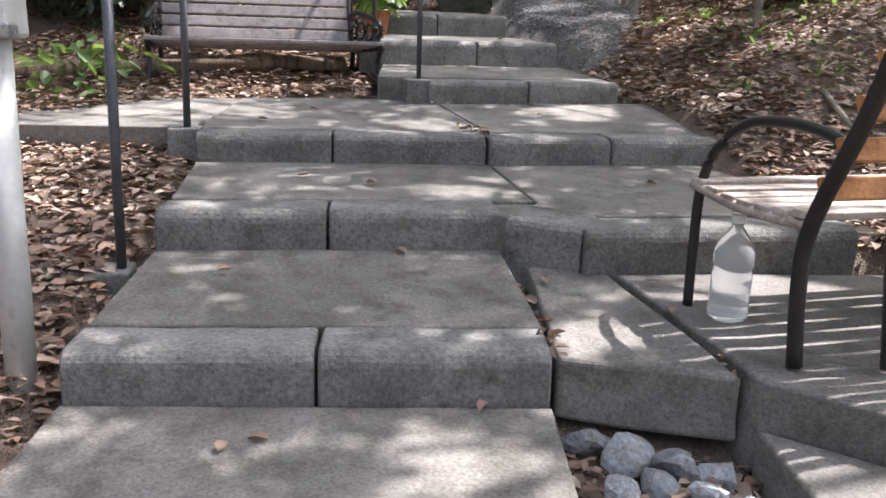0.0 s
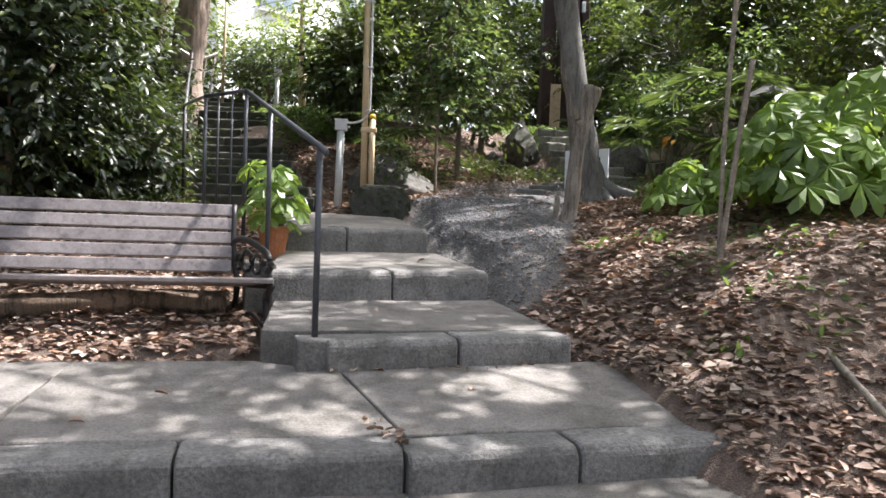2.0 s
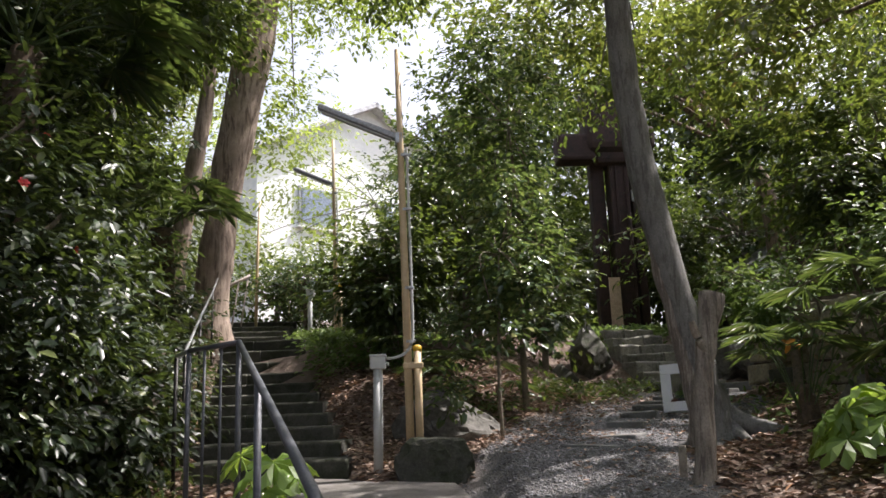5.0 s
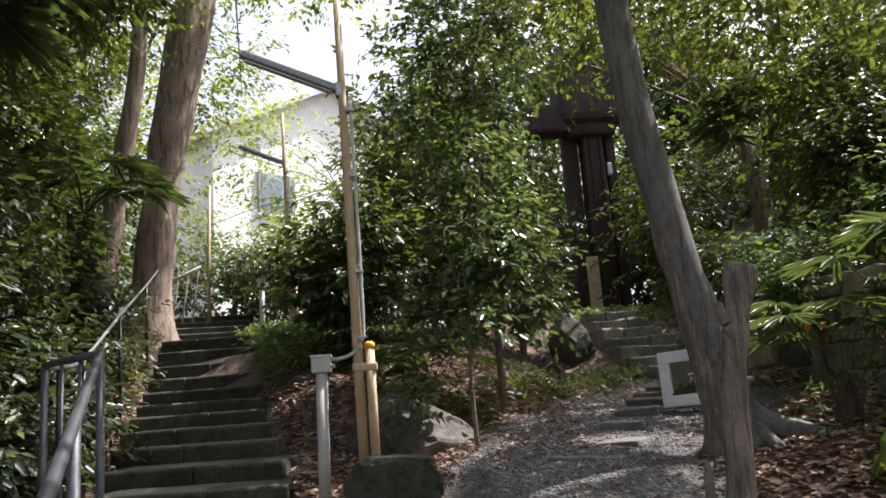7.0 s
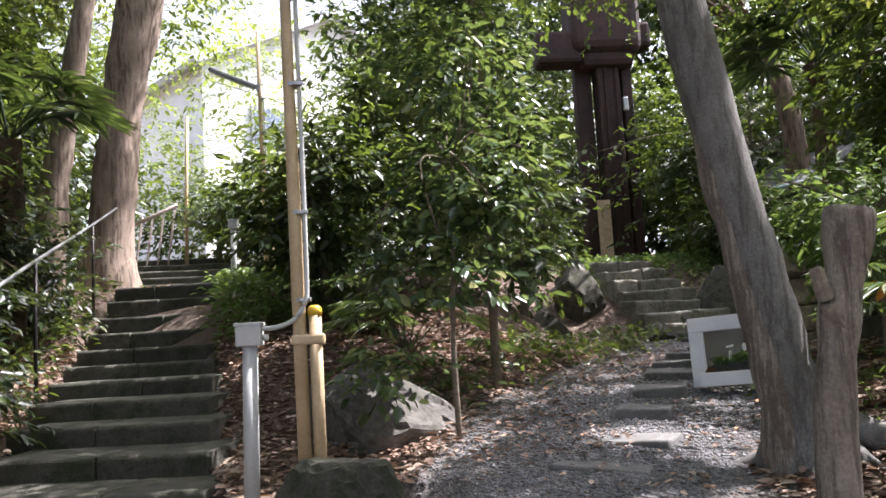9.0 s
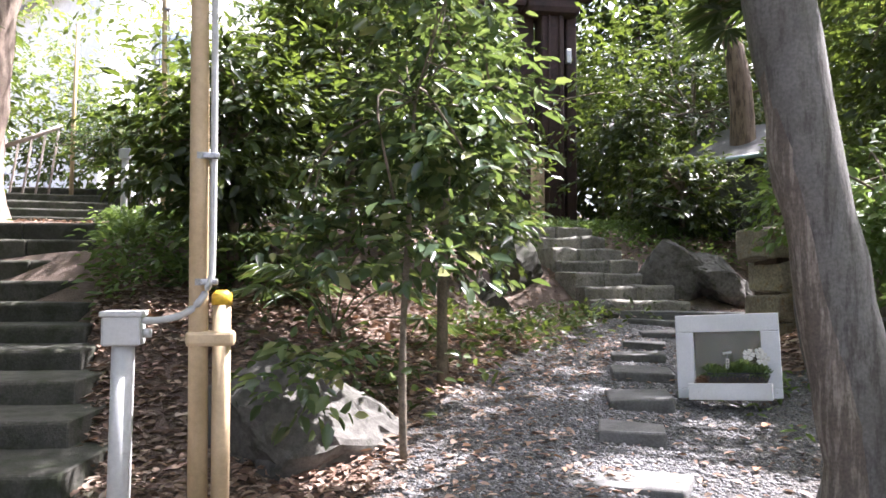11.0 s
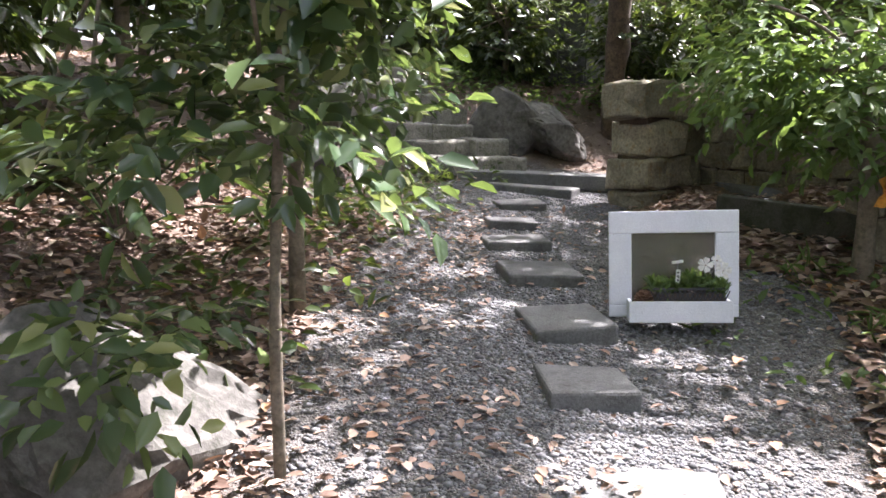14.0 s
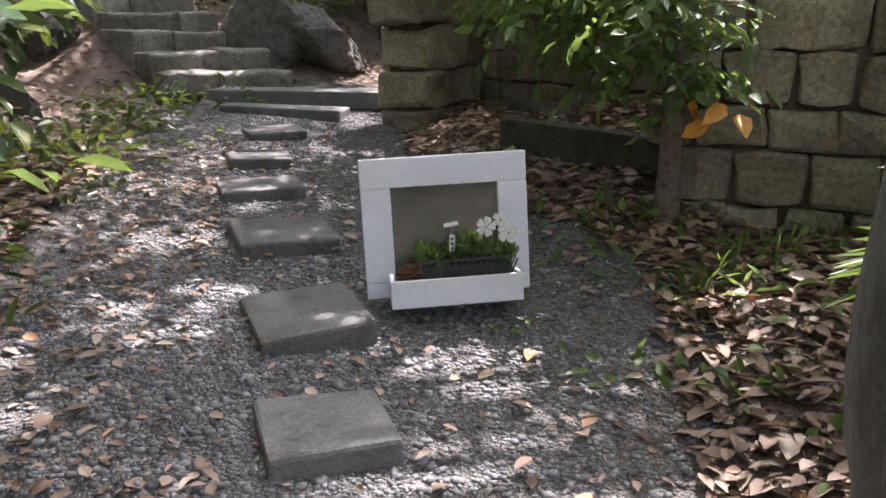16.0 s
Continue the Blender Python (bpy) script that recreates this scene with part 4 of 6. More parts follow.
part("tread_slab", prism_bm([(0.84, -0.3), (2.9, -0.3), (2.9, 1.28), (0.86, 1.28)], [-0.12, -0.12, -0.025, -0.025], -0.4, 0.012), CONCRETE, stairs)
for i, (x, y, r) in enumerate([(0.40, 1.93, .055), (0.50, 1.87, .07), (0.62, 1.84, .06), (0.72, 1.80, .055), (0.55, 1.76, .05), (0.66, 1.70, .06), (0.45, 1.72, .045), (0.75, 1.66, .05), (0.58, 1.62, .05), (0.46, 1.56, .045), (0.70, 1.55, .055)]):
    bm = rock_bm(r * 1.15, r, r * 0.8, 30 + i, 2)
    ob = part("loose_stone", bm, PALE_ROCK)
    ob.location = (x, y, float(height(x, y)) + r * 0.25 + 0.025)
    ob.rotation_euler = (0, 0, i * 1.3)
    tagged(ob, "pale broken stone lying under the cracked slab", "stone", "stones under the cracked slab")


def slat_bench_iron():
    """The steel-framed bench with hooped arms."""
    b = thing("iron_bench", (0.848, 2.135, 0.165), "black tubular iron bench with wooden slats", "bench")
    b.rotation_euler = (0, 0, radians(15))
    for x in (0.0, 1.35):
        hoop = spline([(x, 0.26, 0), (x + 0.01, 0.28, 0.2), (x + 0.02, 0.29, 0.37), (x + 0.03, 0.25, 0.49), (x + 0.05, 0.14, 0.585), (x + 0.06, 0.0, 0.605), (x + 0.05, -0.16, 0.60), (x + 0.03, -0.3, 0.575)], 6)
        part("arm_hoop", tube_bm(hoop, 0.016, 10), IRON, b, smooth=True)
        back = spline([(x + 0.01, -0.235, 0), (x, -0.22, 0.22), (x, -0.235, 0.38), (x, -0.36, 0.66), (x, -0.44, 0.90)], 6)
        part("back_leg", tube_bm(back, 0.021, 10), IRON, b, smooth=True)
        part("seat_bar", tube_bm(spline([(x, 0.30, 0.385), (x, 0.05, 0.36), (x, -0.225, 0.37)], 5), 0.015, 8), PALE_SLAT if x == 0 else IRON, b, smooth=True)
    for k in range(7):
        y = 0.27 - k * 0.078
        part("seat_slat", box_bm(1.37, 0.062, 0.022, (0.675, y, 0.395 - 0.02 * math.sin(k / 6 * 3.14)), 0.005), PALE_SLAT, b)
    for k in range(5):
        f = k / 4
        part("back_slat", box_bm(1.37, 0.02, 0.06, (0.675, -0.255 - 0.17 * f, 0.47 + 0.40 * f), 0.005, turn=Matrix.Rotation(radians(-22), 3, "X")), ORANGE_WOOD, b, "orange varnished back slat")
    part("centre_leg", tube_bm([(0.24, -0.30, 0), (0.24, -0.24, 0.36)], 0.016, 8), IRON, b)
    return b


slat_bench_iron()


def water_bottle():
    b = thing("water_bottle", (0.865, 2.27, 0.168), "large clear plastic water bottle standing on the paving", "bottle")
    prof = [(0.0, 0.0), (0.036, 0.0), (0.044, 0.012), (0.044, 0.05), (0.0415, 0.056), (0.044, 0.062), (0.044, 0.09), (0.0415, 0.096), (0.044, 0.102), (0.044, 0.15), (0.040, 0.16), (0.044, 0.17), (0.044, 0.215), (0.038, 0.245), (0.022, 0.275), (0.0145, 0.285), (0.0145, 0.30)]
    bm = bmesh.new()
    n = 24
    wide = lambda r, z: r * (1.34 if z < 0.24 else 1.15)
    rings = [[bm.verts.new((wide(r, z) * math.cos(a * 6.2832 / n), wide(r, z) * math.sin(a * 6.2832 / n), z)) for a in range(n)] for r, z in prof[1:]]
    for r0, r1 in zip(rings, rings[1:]):
        for k in range(n):
            bm.faces.new((r0[k], r0[(k + 1) % n], r1[(k + 1) % n], r1[k]))
    bm.faces.new(rings[0][::-1])
    bm.faces.new(rings[-1])
    part("body", bm, PET, b, "ribbed clear plastic body", smooth=True)
    part("cap", tube_bm([(0, 0, 0.297), (0, 0, 0.322)], 0.0205, 16), PETAL, b, "white screw cap")
    return b


water_bottle()


def park_bench():
    """Wooden slatted bench with ornate iron ends."""
    b = thing("park_bench", (-1.10, 5.20, 0.565), "weathered grey wooden park bench with ornate iron ends", "bench", turn=8.0)
    b.scale = (1, 1, 1.02)
    for k in range(5):
        y = -0.02 + k * 0.085
        w = 1.49 - 0.45 * (y + 0.02)
        part("seat_slat", box_bm(w, 0.072, 0.024, (w / 2 - 0.81, y, 0.36 - 0.012 * k), 0.005), BENCH_WOOD, b)
    for k in range(5):
        f = k / 4
        part("back_slat", box_bm(1.29, 0.022, 0.067, (-0.185, 0.385 + 0.10 * f, 0.40 + 0.30 * f), 0.006, turn=Matrix.Rotation(radians(-18), 3, "X")), BENCH_WOOD, b)
    for x in (-0.79, 0.465):
        end = bmesh.new()
        tube_bm(spline([(x, -0.06, 0.0), (x, -0.02, 0.12), (x, 0.02, 0.24), (x, -0.04, 0.34)], 5), 0.016, 8, end)
        tube_bm(spline([(x, 0.48, 0.0), (x, 0.40, 0.14), (x, 0.36, 0.30), (x, 0.40, 0.45), (x, 0.49, 0.73)], 5), 0.016, 8, end)
        tube_bm([(x, -0.05, 0.335), (x, 0.2, 0.315), (x, 0.37, 0.31)], 0.014, 8, end)
        tube_bm(spline([(x, 0.0, 0.10), (x, 0.2, 0.17), (x, 0.40, 0.10)], 5), 0.010, 8, end)
        if x > 0:
            for v in end.verts:
                v.co.x += 0.45 * max(0.0, 0.42 - v.co.y)
        part("end_frame", end, IRON, b, smooth=True)
        arm = bmesh.new()
        tube_bm(spline([(x, 0.43, 0.53), (x, 0.30, 0.555), (x, 0.15, 0.53), (x, 0.04, 0.50), (x, -0.02, 0.45), (x, 0.01, 0.40), (x, 0.06, 0.42), (x, 0.05, 0.46)], 5), 0.017, 8, arm)
        for cy, cz, r in ((0.13, 0.43, 0.05), (0.25, 0.44, 0.055), (0.34, 0.43, 0.04)):
            tube_bm([(x, cy + r * math.cos(a * 0.5236), cz + r * math.sin(a * 0.5236)) for a in range(13)], 0.011, 6, arm)
        if x > 0:
            for v in arm.verts:
                v.co.x += 0.45 * max(0.0, 0.42 - v.co.y)
        part("armrest", arm, IRON, b, "scrolled iron armrest", smooth=True)
    return b


park_bench()
log = part("fallen_log", tube_bm(spline([(x, y, float(height(x, y)) + 0.05) for x, y in ((-3.0, 5.0), (-2.2, 5.25), (-1.6, 5.36), (-1.1, 5.5), (-0.72, 5.6))], 6), 0.062, 12, wobble=0.3), BARK_BROWN, smooth=True)
tagged(log, "long weathered log edging the litter behind the bench", "log")


# ---- rails and posts ----
def pier(x, y, z0, z1, w, label, d=None):
    ob = part("concrete_pier", box_bm(w, d or w, z1 - z0, (0, 0, (z1 - z0) / 2), 0.01), KERB)
    ob.matrix_world = pose(x, y, z0, 0, 0, 12)
    return tagged(ob, label, "pier", "footings of the rail posts")


for x, y, z, top in ((-1.15, 2.62, 0.06, 0.165), (-1.24, 3.76, 0.36, 0.53)):
    pier(x, y, z, top, 0.15, "small concrete footing of a rail post in the litter")
for x, y, z, top in ((-1.11, 2.62, 0.15, 1.10), (-1.23, 3.76, 0.51, 1.5)):
    p = part("rail_post", tube_bm([(x, y, z), (x + 0.02, y, top)], 0.017, 10), STEEL_GREY, smooth=True)
    tagged(p, "thin dark steel post standing beside the steps", "post", "steel posts beside the steps")
pier(-0.178, 4.665, 0.55, 0.745, 0.15, "square concrete footing at the foot of the handrail")
pier(-0.55, 5.68, 0.60, 1.0, 0.17, "tall concrete footing beside the steps", 0.2)
rail = thing("handrail", (0, 0, 0), "grey steel pipe handrail climbing beside the stairs", "handrail")
C0 = Vector((-0.17, 4.66, 1.575))
C1, C2 = Vector((-0.83, 6.87, 2.12)), Vector((-1.19, 7.27, 2.12))
UP = [C2, Vector((-1.61, 8.44, 2.19)), Vector((-1.78, 9.23, 2.29)), Vector((-2.18, 11.1, 2.80)), Vector((-2.68, 13.5, 3.45)), Vector((-3.16, 15.72, 4.06))]
part("top_rail", tube_bm([C0 + Vector((0.03, -0.1, -0.03)), C0, C0.lerp(C1, 0.5), C1], 0.015, 10), STEEL_GREY, rail, smooth=True)
part("top_rail", tube_bm([C1, C1.lerp(C2, 0.5), C2], 0.014, 10), STEEL_GREY, rail, smooth=True)
part("top_rail", tube_bm(spline(UP, 4), 0.013, 10), METAL, rail, "bare galvanised upper rail", smooth=True)
posts = [(C0, 0.74), (C0.lerp(C1, 0.56), 0.97), (C1, 1.15), (C2, 1.12)]
posts += [(q, float(height(q.x, q.y)) + 0.02) for q in UP[1:]]
for i, (q, z) in enumerate(posts):
    part("post", tube_bm([(q.x, q.y + 0.01, z - 0.05), (q.x, q.y, q.z)], 0.0145, 10), STEEL_GREY if i < 4 else IRON, rail, smooth=True)
for k in range(1, 3):
    q = C1.lerp(C2, k / 3)
    part("baluster", tube_bm([(q.x, q.y, 1.1), (q.x, q.y, q.z)], 0.008, 8), STEEL_GREY, rail, smooth=True)


def service_pipe():
    p = thing("service_pipe", (-1.142, 2.04, -0.13), "white plastic service pipe with a grey junction box", "pipe")
    part("pipe", tube_bm([(-0.03, 0, 0), (0.0, 0, 1.08)], 0.041, 18), CONDUIT, p, smooth=True)
    part("junction_box", box_bm(0.13, 0.12, 0.2, (0.0, 0, 1.16), 0.012), CONDUIT, p)
    part("clamp", box_bm(0.05, 0.05, 0.035, (0.055, -0.05, 1.08), 0.006), METAL, p)
    return p


service_pipe()


# ---- lamp poles ----
def lamp_pole(x, y, z0, label_cat="street lamp", side=1):
    p = thing("lamp_pole", (x, y, z0), "slender tan lamp pole with a grey strip lamp and cable conduit", label_cat, "lamp poles beside the stairs")
    H = 4.68 - 1.38
    part("pole", tube_bm([(0, 0, 0), (-0.01, 0, 1.3), (-0.02, 0, 2.3), (-0.03, 0, H)], [0.032, 0.031, 0.027, 0.023], 14), TAN_POLE, p, smooth=True)
    lamp = box_bm(0.70, 0.075, 0.05, (-0.36, 0.02, 2.68), 0.012, turn=Matrix.Rotation(radians(24), 3, "Y"))
    part("lamp_head", lamp, LAMP_GREY, p, "grey slanting strip lamp head")
    part("lamp_lens", box_bm(0.62, 0.055, 0.012, (-0.375, 0.02, 2.648), 0.003, turn=Matrix.Rotation(radians(24), 3, "Y")), CONDUIT, p)
    part("lamp_bracket", box_bm(0.06, 0.07, 0.10, (-0.035, 0.01, 2.53), 0.01), METAL, p)
    part("conduit", tube_bm(spline([(-0.21, -0.02, 0.76), (-0.1, -0.03, 0.765), (-0.02, -0.035, 0.80), (0.03, -0.03, 0.88), (0.038, -0.02, 1.0), (0.036, -0.01, 1.6), (0.028, 0.0, 2.45)], 6), 0.0115, 10), CONDUIT, p, smooth=True)
    for z in (0.885, 1.30, 1.93, 2.38):
        band = bmesh.new()
        tube_bm([(0, 0, z - 0.011), (0, 0, z + 0.011)], 0.0335, 14, band)
        box_bm(0.055, 0.02, 0.02, (0.03, -0.028, z), 0.004, band)
        part("clamp", band, METAL, p, "galvanised pipe clamp")
    stub = part("short_pole", tube_bm([(0.07, 0, 0), (0.068, 0, 0.82)], 0.030, 14), TAN_POLE, p, smooth=True)
    capm = bmesh.new()
    tube_bm([(0.068, 0, 0.81), (0.068, 0, 0.845), (0.068, 0, 0.858)], [0.034, 0.033, 0.018], 14, capm)
    part("cap", capm, YELLOW, stub, "yellow plastic cap", smooth=True)
    part("coupling", box_bm(0.155, 0.075, 0.05, (0.034, 0, 0.70), 0.012), TAN_POLE, p)
    return p


lp = lamp_pole(-0.012, 8.97, 1.40)
copy_thing(lp, pose(-1.22, 15.4, 2.95))


def box_post(x, y, z0):
    p = thing("junction_post", (x, y, z0), "pale grey cable post with a junction box on top", "post", "cable posts")
    part("post", tube_bm([(-0.01, 0, -0.05), (0.0, 0, 0.74)], 0.036, 16), CONDUIT, p, smooth=True)
    part("junction_box", box_bm(0.118, 0.10, 0.095, (0, 0, 0.775), 0.008), CONDUIT, p)
    part("lid", box_bm(0.13, 0.11, 0.018, (0, 0, 0.828), 0.005), CONDUIT, p)
    part("connector", tube_bm([(0.055, 0, 0.765), (0.085, 0, 0.765)], 0.015, 10), CONDUIT, p, smooth=True)
    return p


thin = part("bamboo_pole", tube_bm([(-3.34, 19.6, 3.1), (-3.32, 19.6, 5.0), (-3.28, 19.6, 6.4)], [0.035, 0.032, 0.028], 10), TAN_POLE, smooth=True)
tagged(thin, "thin pale pole standing beside the hedge", "pole")
sticks = thing("stick_fence", (-3.9, 19.3, 3.1), "low fence of pale leaning sticks at the hedge", "fence")
part("rail", tube_bm([(-0.35, 0, 1.25), (0.1, 0, 1.42), (0.5, 0, 1.6)], 0.035, 8), PALE_SLAT, sticks, smooth=True)
for k in range(5):
    part("stick", tube_bm([(-0.3 + 0.19 * k - 0.22, 0.02, 0.0), (-0.3 + 0.19 * k, 0, 1.35 + 0.06 * k)], 0.018, 6), PALE_SLAT, sticks, smooth=True)
bp = box_post(-0.246, 8.95, 1.355)
copy_thing(bp, pose(-1.62, 15.35, 2.9))


# ---- boulders ----
def boulder(x, y, z, rx, ry, rz, seed, label, turn=0.0, mat=None):
    ob = part("boulder", rock_bm(rx, ry, rz, seed, 4), mat or BOULDER, smooth=False)
    ob.matrix_world = pose(x, y, z, 0, 0, turn)
    return tagged(ob, label, "boulder", "boulders along the paths")


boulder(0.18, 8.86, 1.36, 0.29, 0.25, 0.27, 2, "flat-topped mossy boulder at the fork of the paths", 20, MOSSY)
boulder(0.38, 10.10, 1.58, 0.54, 0.40, 0.40, 5, "broad dark boulder under the young laurel", 10)
boulder(2.70, 15.1, 2.55, 0.46, 0.40, 0.48, 7, "tall mossy boulder beside the rough steps", 40, MOSSY)
boulder(1.95, 13.4, 2.02, 0.30, 0.28, 0.34, 8, "mossy boulder half hidden by shrubs", 10, MOSSY)
boulder(4.54, 15.0, 2.42, 0.44, 0.36, 0.44, 19, "angular grey boulder beside the rough steps", 15)
slant = boulder(5.12, 14.78, 2.30, 0.44, 0.32, 0.26, 10, "slanting grey boulder in the litter", -20)
slant.matrix_world = pose(5.12, 14.78, 2.34, 0, 34, -15)
boulder(3.32, 13.95, 1.96, 0.22, 0.17, 0.17, 21, "small mossy stone at the foot of the rough steps", 40, MOSSY)
boulder(2.02, 7.55, 1.16, 0.15, 0.13, 0.10, 11, "small dark stone half buried in litter", 0)
boulder(2.62, 6.35, 1.10, 0.17, 0.15, 0.13, 12, "small grey stone under the broad-leaved shrub", 30)
boulder(2.95, 4.9, 0.95, 0.28, 0.22, 0.18, 13, "low grey stone in the litter", 60)
boulder(3.5, 8.9, 1.75, 0.35, 0.3, 0.28, 14, "grey stone among the palms", 60)

# ---- stepping stones, rough steps ----
for i, (x, y, z, w, d, r) in enumerate([(1.33, 8.78, 1.475, .44, .26, -30), (1.55, 9.22, 1.525, .52, .27, -36), (1.835, 9.78, 1.615, .31, .29, -22), (2.09, 10.27, 1.69, .335, .37, -18), (2.40, 10.93, 1.75, .37, .35, -18), (2.66, 11.58, 1.79, .37, .30, -20), (2.92, 12.05, 1.83, .32, .28, -24), (3.33, 12.62, 1.87, .34, .32, -20), (3.75, 13.20, 1.93, .85, .28, -50), (4.14, 13.52, 2.0, 1.5, .36, -50)]):
    bm = box_bm(w, d, 0.13, (0, 0, -0.065), 0.012, seg=2)
    for v in bm.verts:
        v.co += Vector(noise.noise_vector(v.co * 6 + Vector((i * 3, 0, 0)))) * 0.02 * (1 if abs(v.co.z) > 0.1 else 0.6)
    ob = part("stepping_stone", bm, FLAG)
    ob.matrix_world = pose(x, y, z, 1.5 * math.sin(i * 2), 2 * math.cos(i * 3), r)
    tagged(ob, "flat grey stepping stone set in the gravel path", "stepping stone", "stepping stones in the gravel")
rough = thing("rough_steps", (0, 0, 0), "rough-hewn stone steps rising through the litter", "stairs", kind="structure")
for i in range(7):
    y, z = 14.36 + 0.27 * i, 2.10 + 0.152 * i
    left, right = 3.42 - 0.04 * i, 4.54 - 0.09 * i
    cut = left + (right - left) * (0.38 + 0.24 * ((i * 3) % 2))
    for k, (x0, x1) in enumerate(((left, cut), (cut, right))):
        bm = kerb_block(x0, y - 0.03 * ((i + k) % 3), x1, y + 0.03 * ((i * 2 + k) % 3), z - 0.32, z - 0.015 * ((i + k) % 2), 0.42, 0.035)
        for v in bm.verts:
            v.co += Vector(noise.noise_vector(v.co * 5 + Vector((i, k * 3, 0)))) * 0.028
        part("step_stone", bm, STEPSTONE, rough)


# ---- stone walls ----
def stone_bm(w, d, h, seed):
    bm = box_bm(w, d, h, (0, 0, 0), min(w, h) * 0.1, seg=2)
    bmesh.ops.subdivide_edges(bm, edges=[e for e in bm.edges if e.calc_length() > 0.08], cuts=1, use_grid_fill=True)
    off = Vector((seed * 1.7, seed * 0.9, seed * 2.3))
    for v in bm.verts:
        v.co += Vector(noise.noise_vector(v.co * 7 + off)) * 0.03 + Vector(noise.noise_vector(v.co * 22 + off)) * 0.012
    return bm


STONES = [stone_bm(0.27, 0.24, 0.2, k) for k in range(6)]
STONE_MESH = []
for bm in STONES:
    me = bpy.data.meshes.new("stone")
    bm.to_mesh(me)
    bm.free()
    me.materials.append(WALLSTONE)
    STONE_MESH.append(me)


def stone_wall(name, x0, y0, x1, y1, z0, z1, label, seed, tall=(0.17, 0.24), wide=(0.2, 0.36), deep=1.0):
    """Courses of squared stones from end to end over a dark core."""
    w = thing(name, (0, 0, 0), label, "wall", kind="structure")
    rnd = random.Random(seed)
    a, b = Vector((x0, y0, 0)), Vector((x1, y1, 0))
    L, u = (b - a).length, (b - a).normalized()
    ang = math.degrees(math.atan2(u.y, u.x))
    core = part("core", box_bm(L - 0.06, 0.16 * deep, z1 - z0 - 0.04, (0, 0, 0)), SOIL, w)
    m = (a + b) / 2
    core.matrix_world = pose(m.x, m.y, (z0 + z1) / 2, 0, 0, ang)
    z, row = z0, 0
    while z < z1 - 0.05:
        h = rnd.uniform(*tall)
        s = -rnd.uniform(0, 0.12) * (row % 2)
        while s < L - 0.05:
            wd = min(rnd.uniform(*wide), L - s + 0.02)
            c = a + u * (s + wd / 2)
            st = new("stone", STONE_MESH[rnd.randrange(6)])
            st.parent = w
            st.matrix_world = pose(c.x + rnd.uniform(-.012, .012), c.y + rnd.uniform(-.012, .012), z + h / 2, rnd.uniform(-2, 2), rnd.uniform(-2, 2), ang + rnd.choice((0, 180))) @ Matrix.Diagonal((wd / 0.285, deep, h / 0.212, 1))
            s += wd
        z += h
        row += 1
    return w


stone_wall("wall_east", 3.62, 10.05, 4.62, 8.25, 1.5, 2.66, "retaining wall of mossy squared stones", 4, (0.15, 0.22), (0.15, 0.27))
stone_wall("wall_back", 5.0, 12.6, 4.85, 10.2, 1.7, 2.62, "retaining wall of squared stones behind a gravel strip", 6)
stone_wall("wall_pillar", 4.18, 12.44, 4.92, 12.6, 1.7, 2.6, "stacked stone pillar at the path's edge", 8, (0.24, 0.3), (0.28, 0.5), 1.6)
beam = part("concrete_edging", prism_bm([(3.68, 11.05), (3.70, 10.02), (3.80, 10.0), (3.79, 11.1)], [2.06, 2.06, 2.06, 2.06], 1.6, 0.01), MOSSY)
tagged(beam, "long dark concrete edging beam below the stone wall", "edging", kind="structure")
strip = part("gravel_bed", prism_bm([(5.0, 12.5), (4.45, 11.35), (3.81, 11.06), (3.82, 10.05), (4.9, 10.1)], [2.02, 1.99, 1.98, 1.98, 2.04], 1.6, 0.0), GRAVEL)
tagged(strip, "pale gravel bed behind the concrete edging", "gravel", kind="structure")


# ---- rusted column ----
def column():
    c = thing("rusted_column", (4.4, 19.6, 3.1), "dark rusted steel column with a wide blocky head", "column")
    part("shaft", box_bm(0.30, 0.34, 4.2, (-0.26, 0.14, 2.1), 0.03), RUST, c)
    part("shaft", box_bm(0.42, 0.45, 4.5, (0.17, 0, 2.25), 0.03), RUST, c)
    part("shaft", box_bm(0.20, 0.34, 4.3, (0.55, 0.06, 2.15), 0.03), RUST, c)
    part("flange", box_bm(0.04, 0.03, 4.2, (0.10, -0.245, 2.1), 0.006), RUST, c)
    part("flange", box_bm(0.04, 0.03, 4.2, (0.30, -0.245, 2.1), 0.006), RUST, c)
    part("collar", box_bm(1.0, 0.75, 0.4, (0.17, 0, 4.05), 0.12), RUST, c)
    part("head", box_bm(1.35, 1.0, 1.75, (0.15, 0, 4.95), 0.22, seg=3), RUST, c)
    part("side_arm", box_bm(0.85, 0.55, 0.62, (-0.75, -0.1, 4.25), 0.08), RUST, c)
    part("side_arm", box_bm(0.3, 0.5, 0.5, (0.9, 0, 4.5), 0.08), RUST, c)
    part("bracket", box_bm(0.10, 0.08, 0.26, (0.46, -0.2, 3.15), 0.02), METAL, c, "small grey metal box")
    return c


column()
ply = part("leaning_board", box_bm(0.24, 0.03, 1.35, (0, 0, 0.67), 0.004), PLY)
ply.matrix_world = pose(4.26, 19.28, 3.1, -4, 1, 0)
tagged(ply, "pale plywood board leaning on the rusted column", "board")


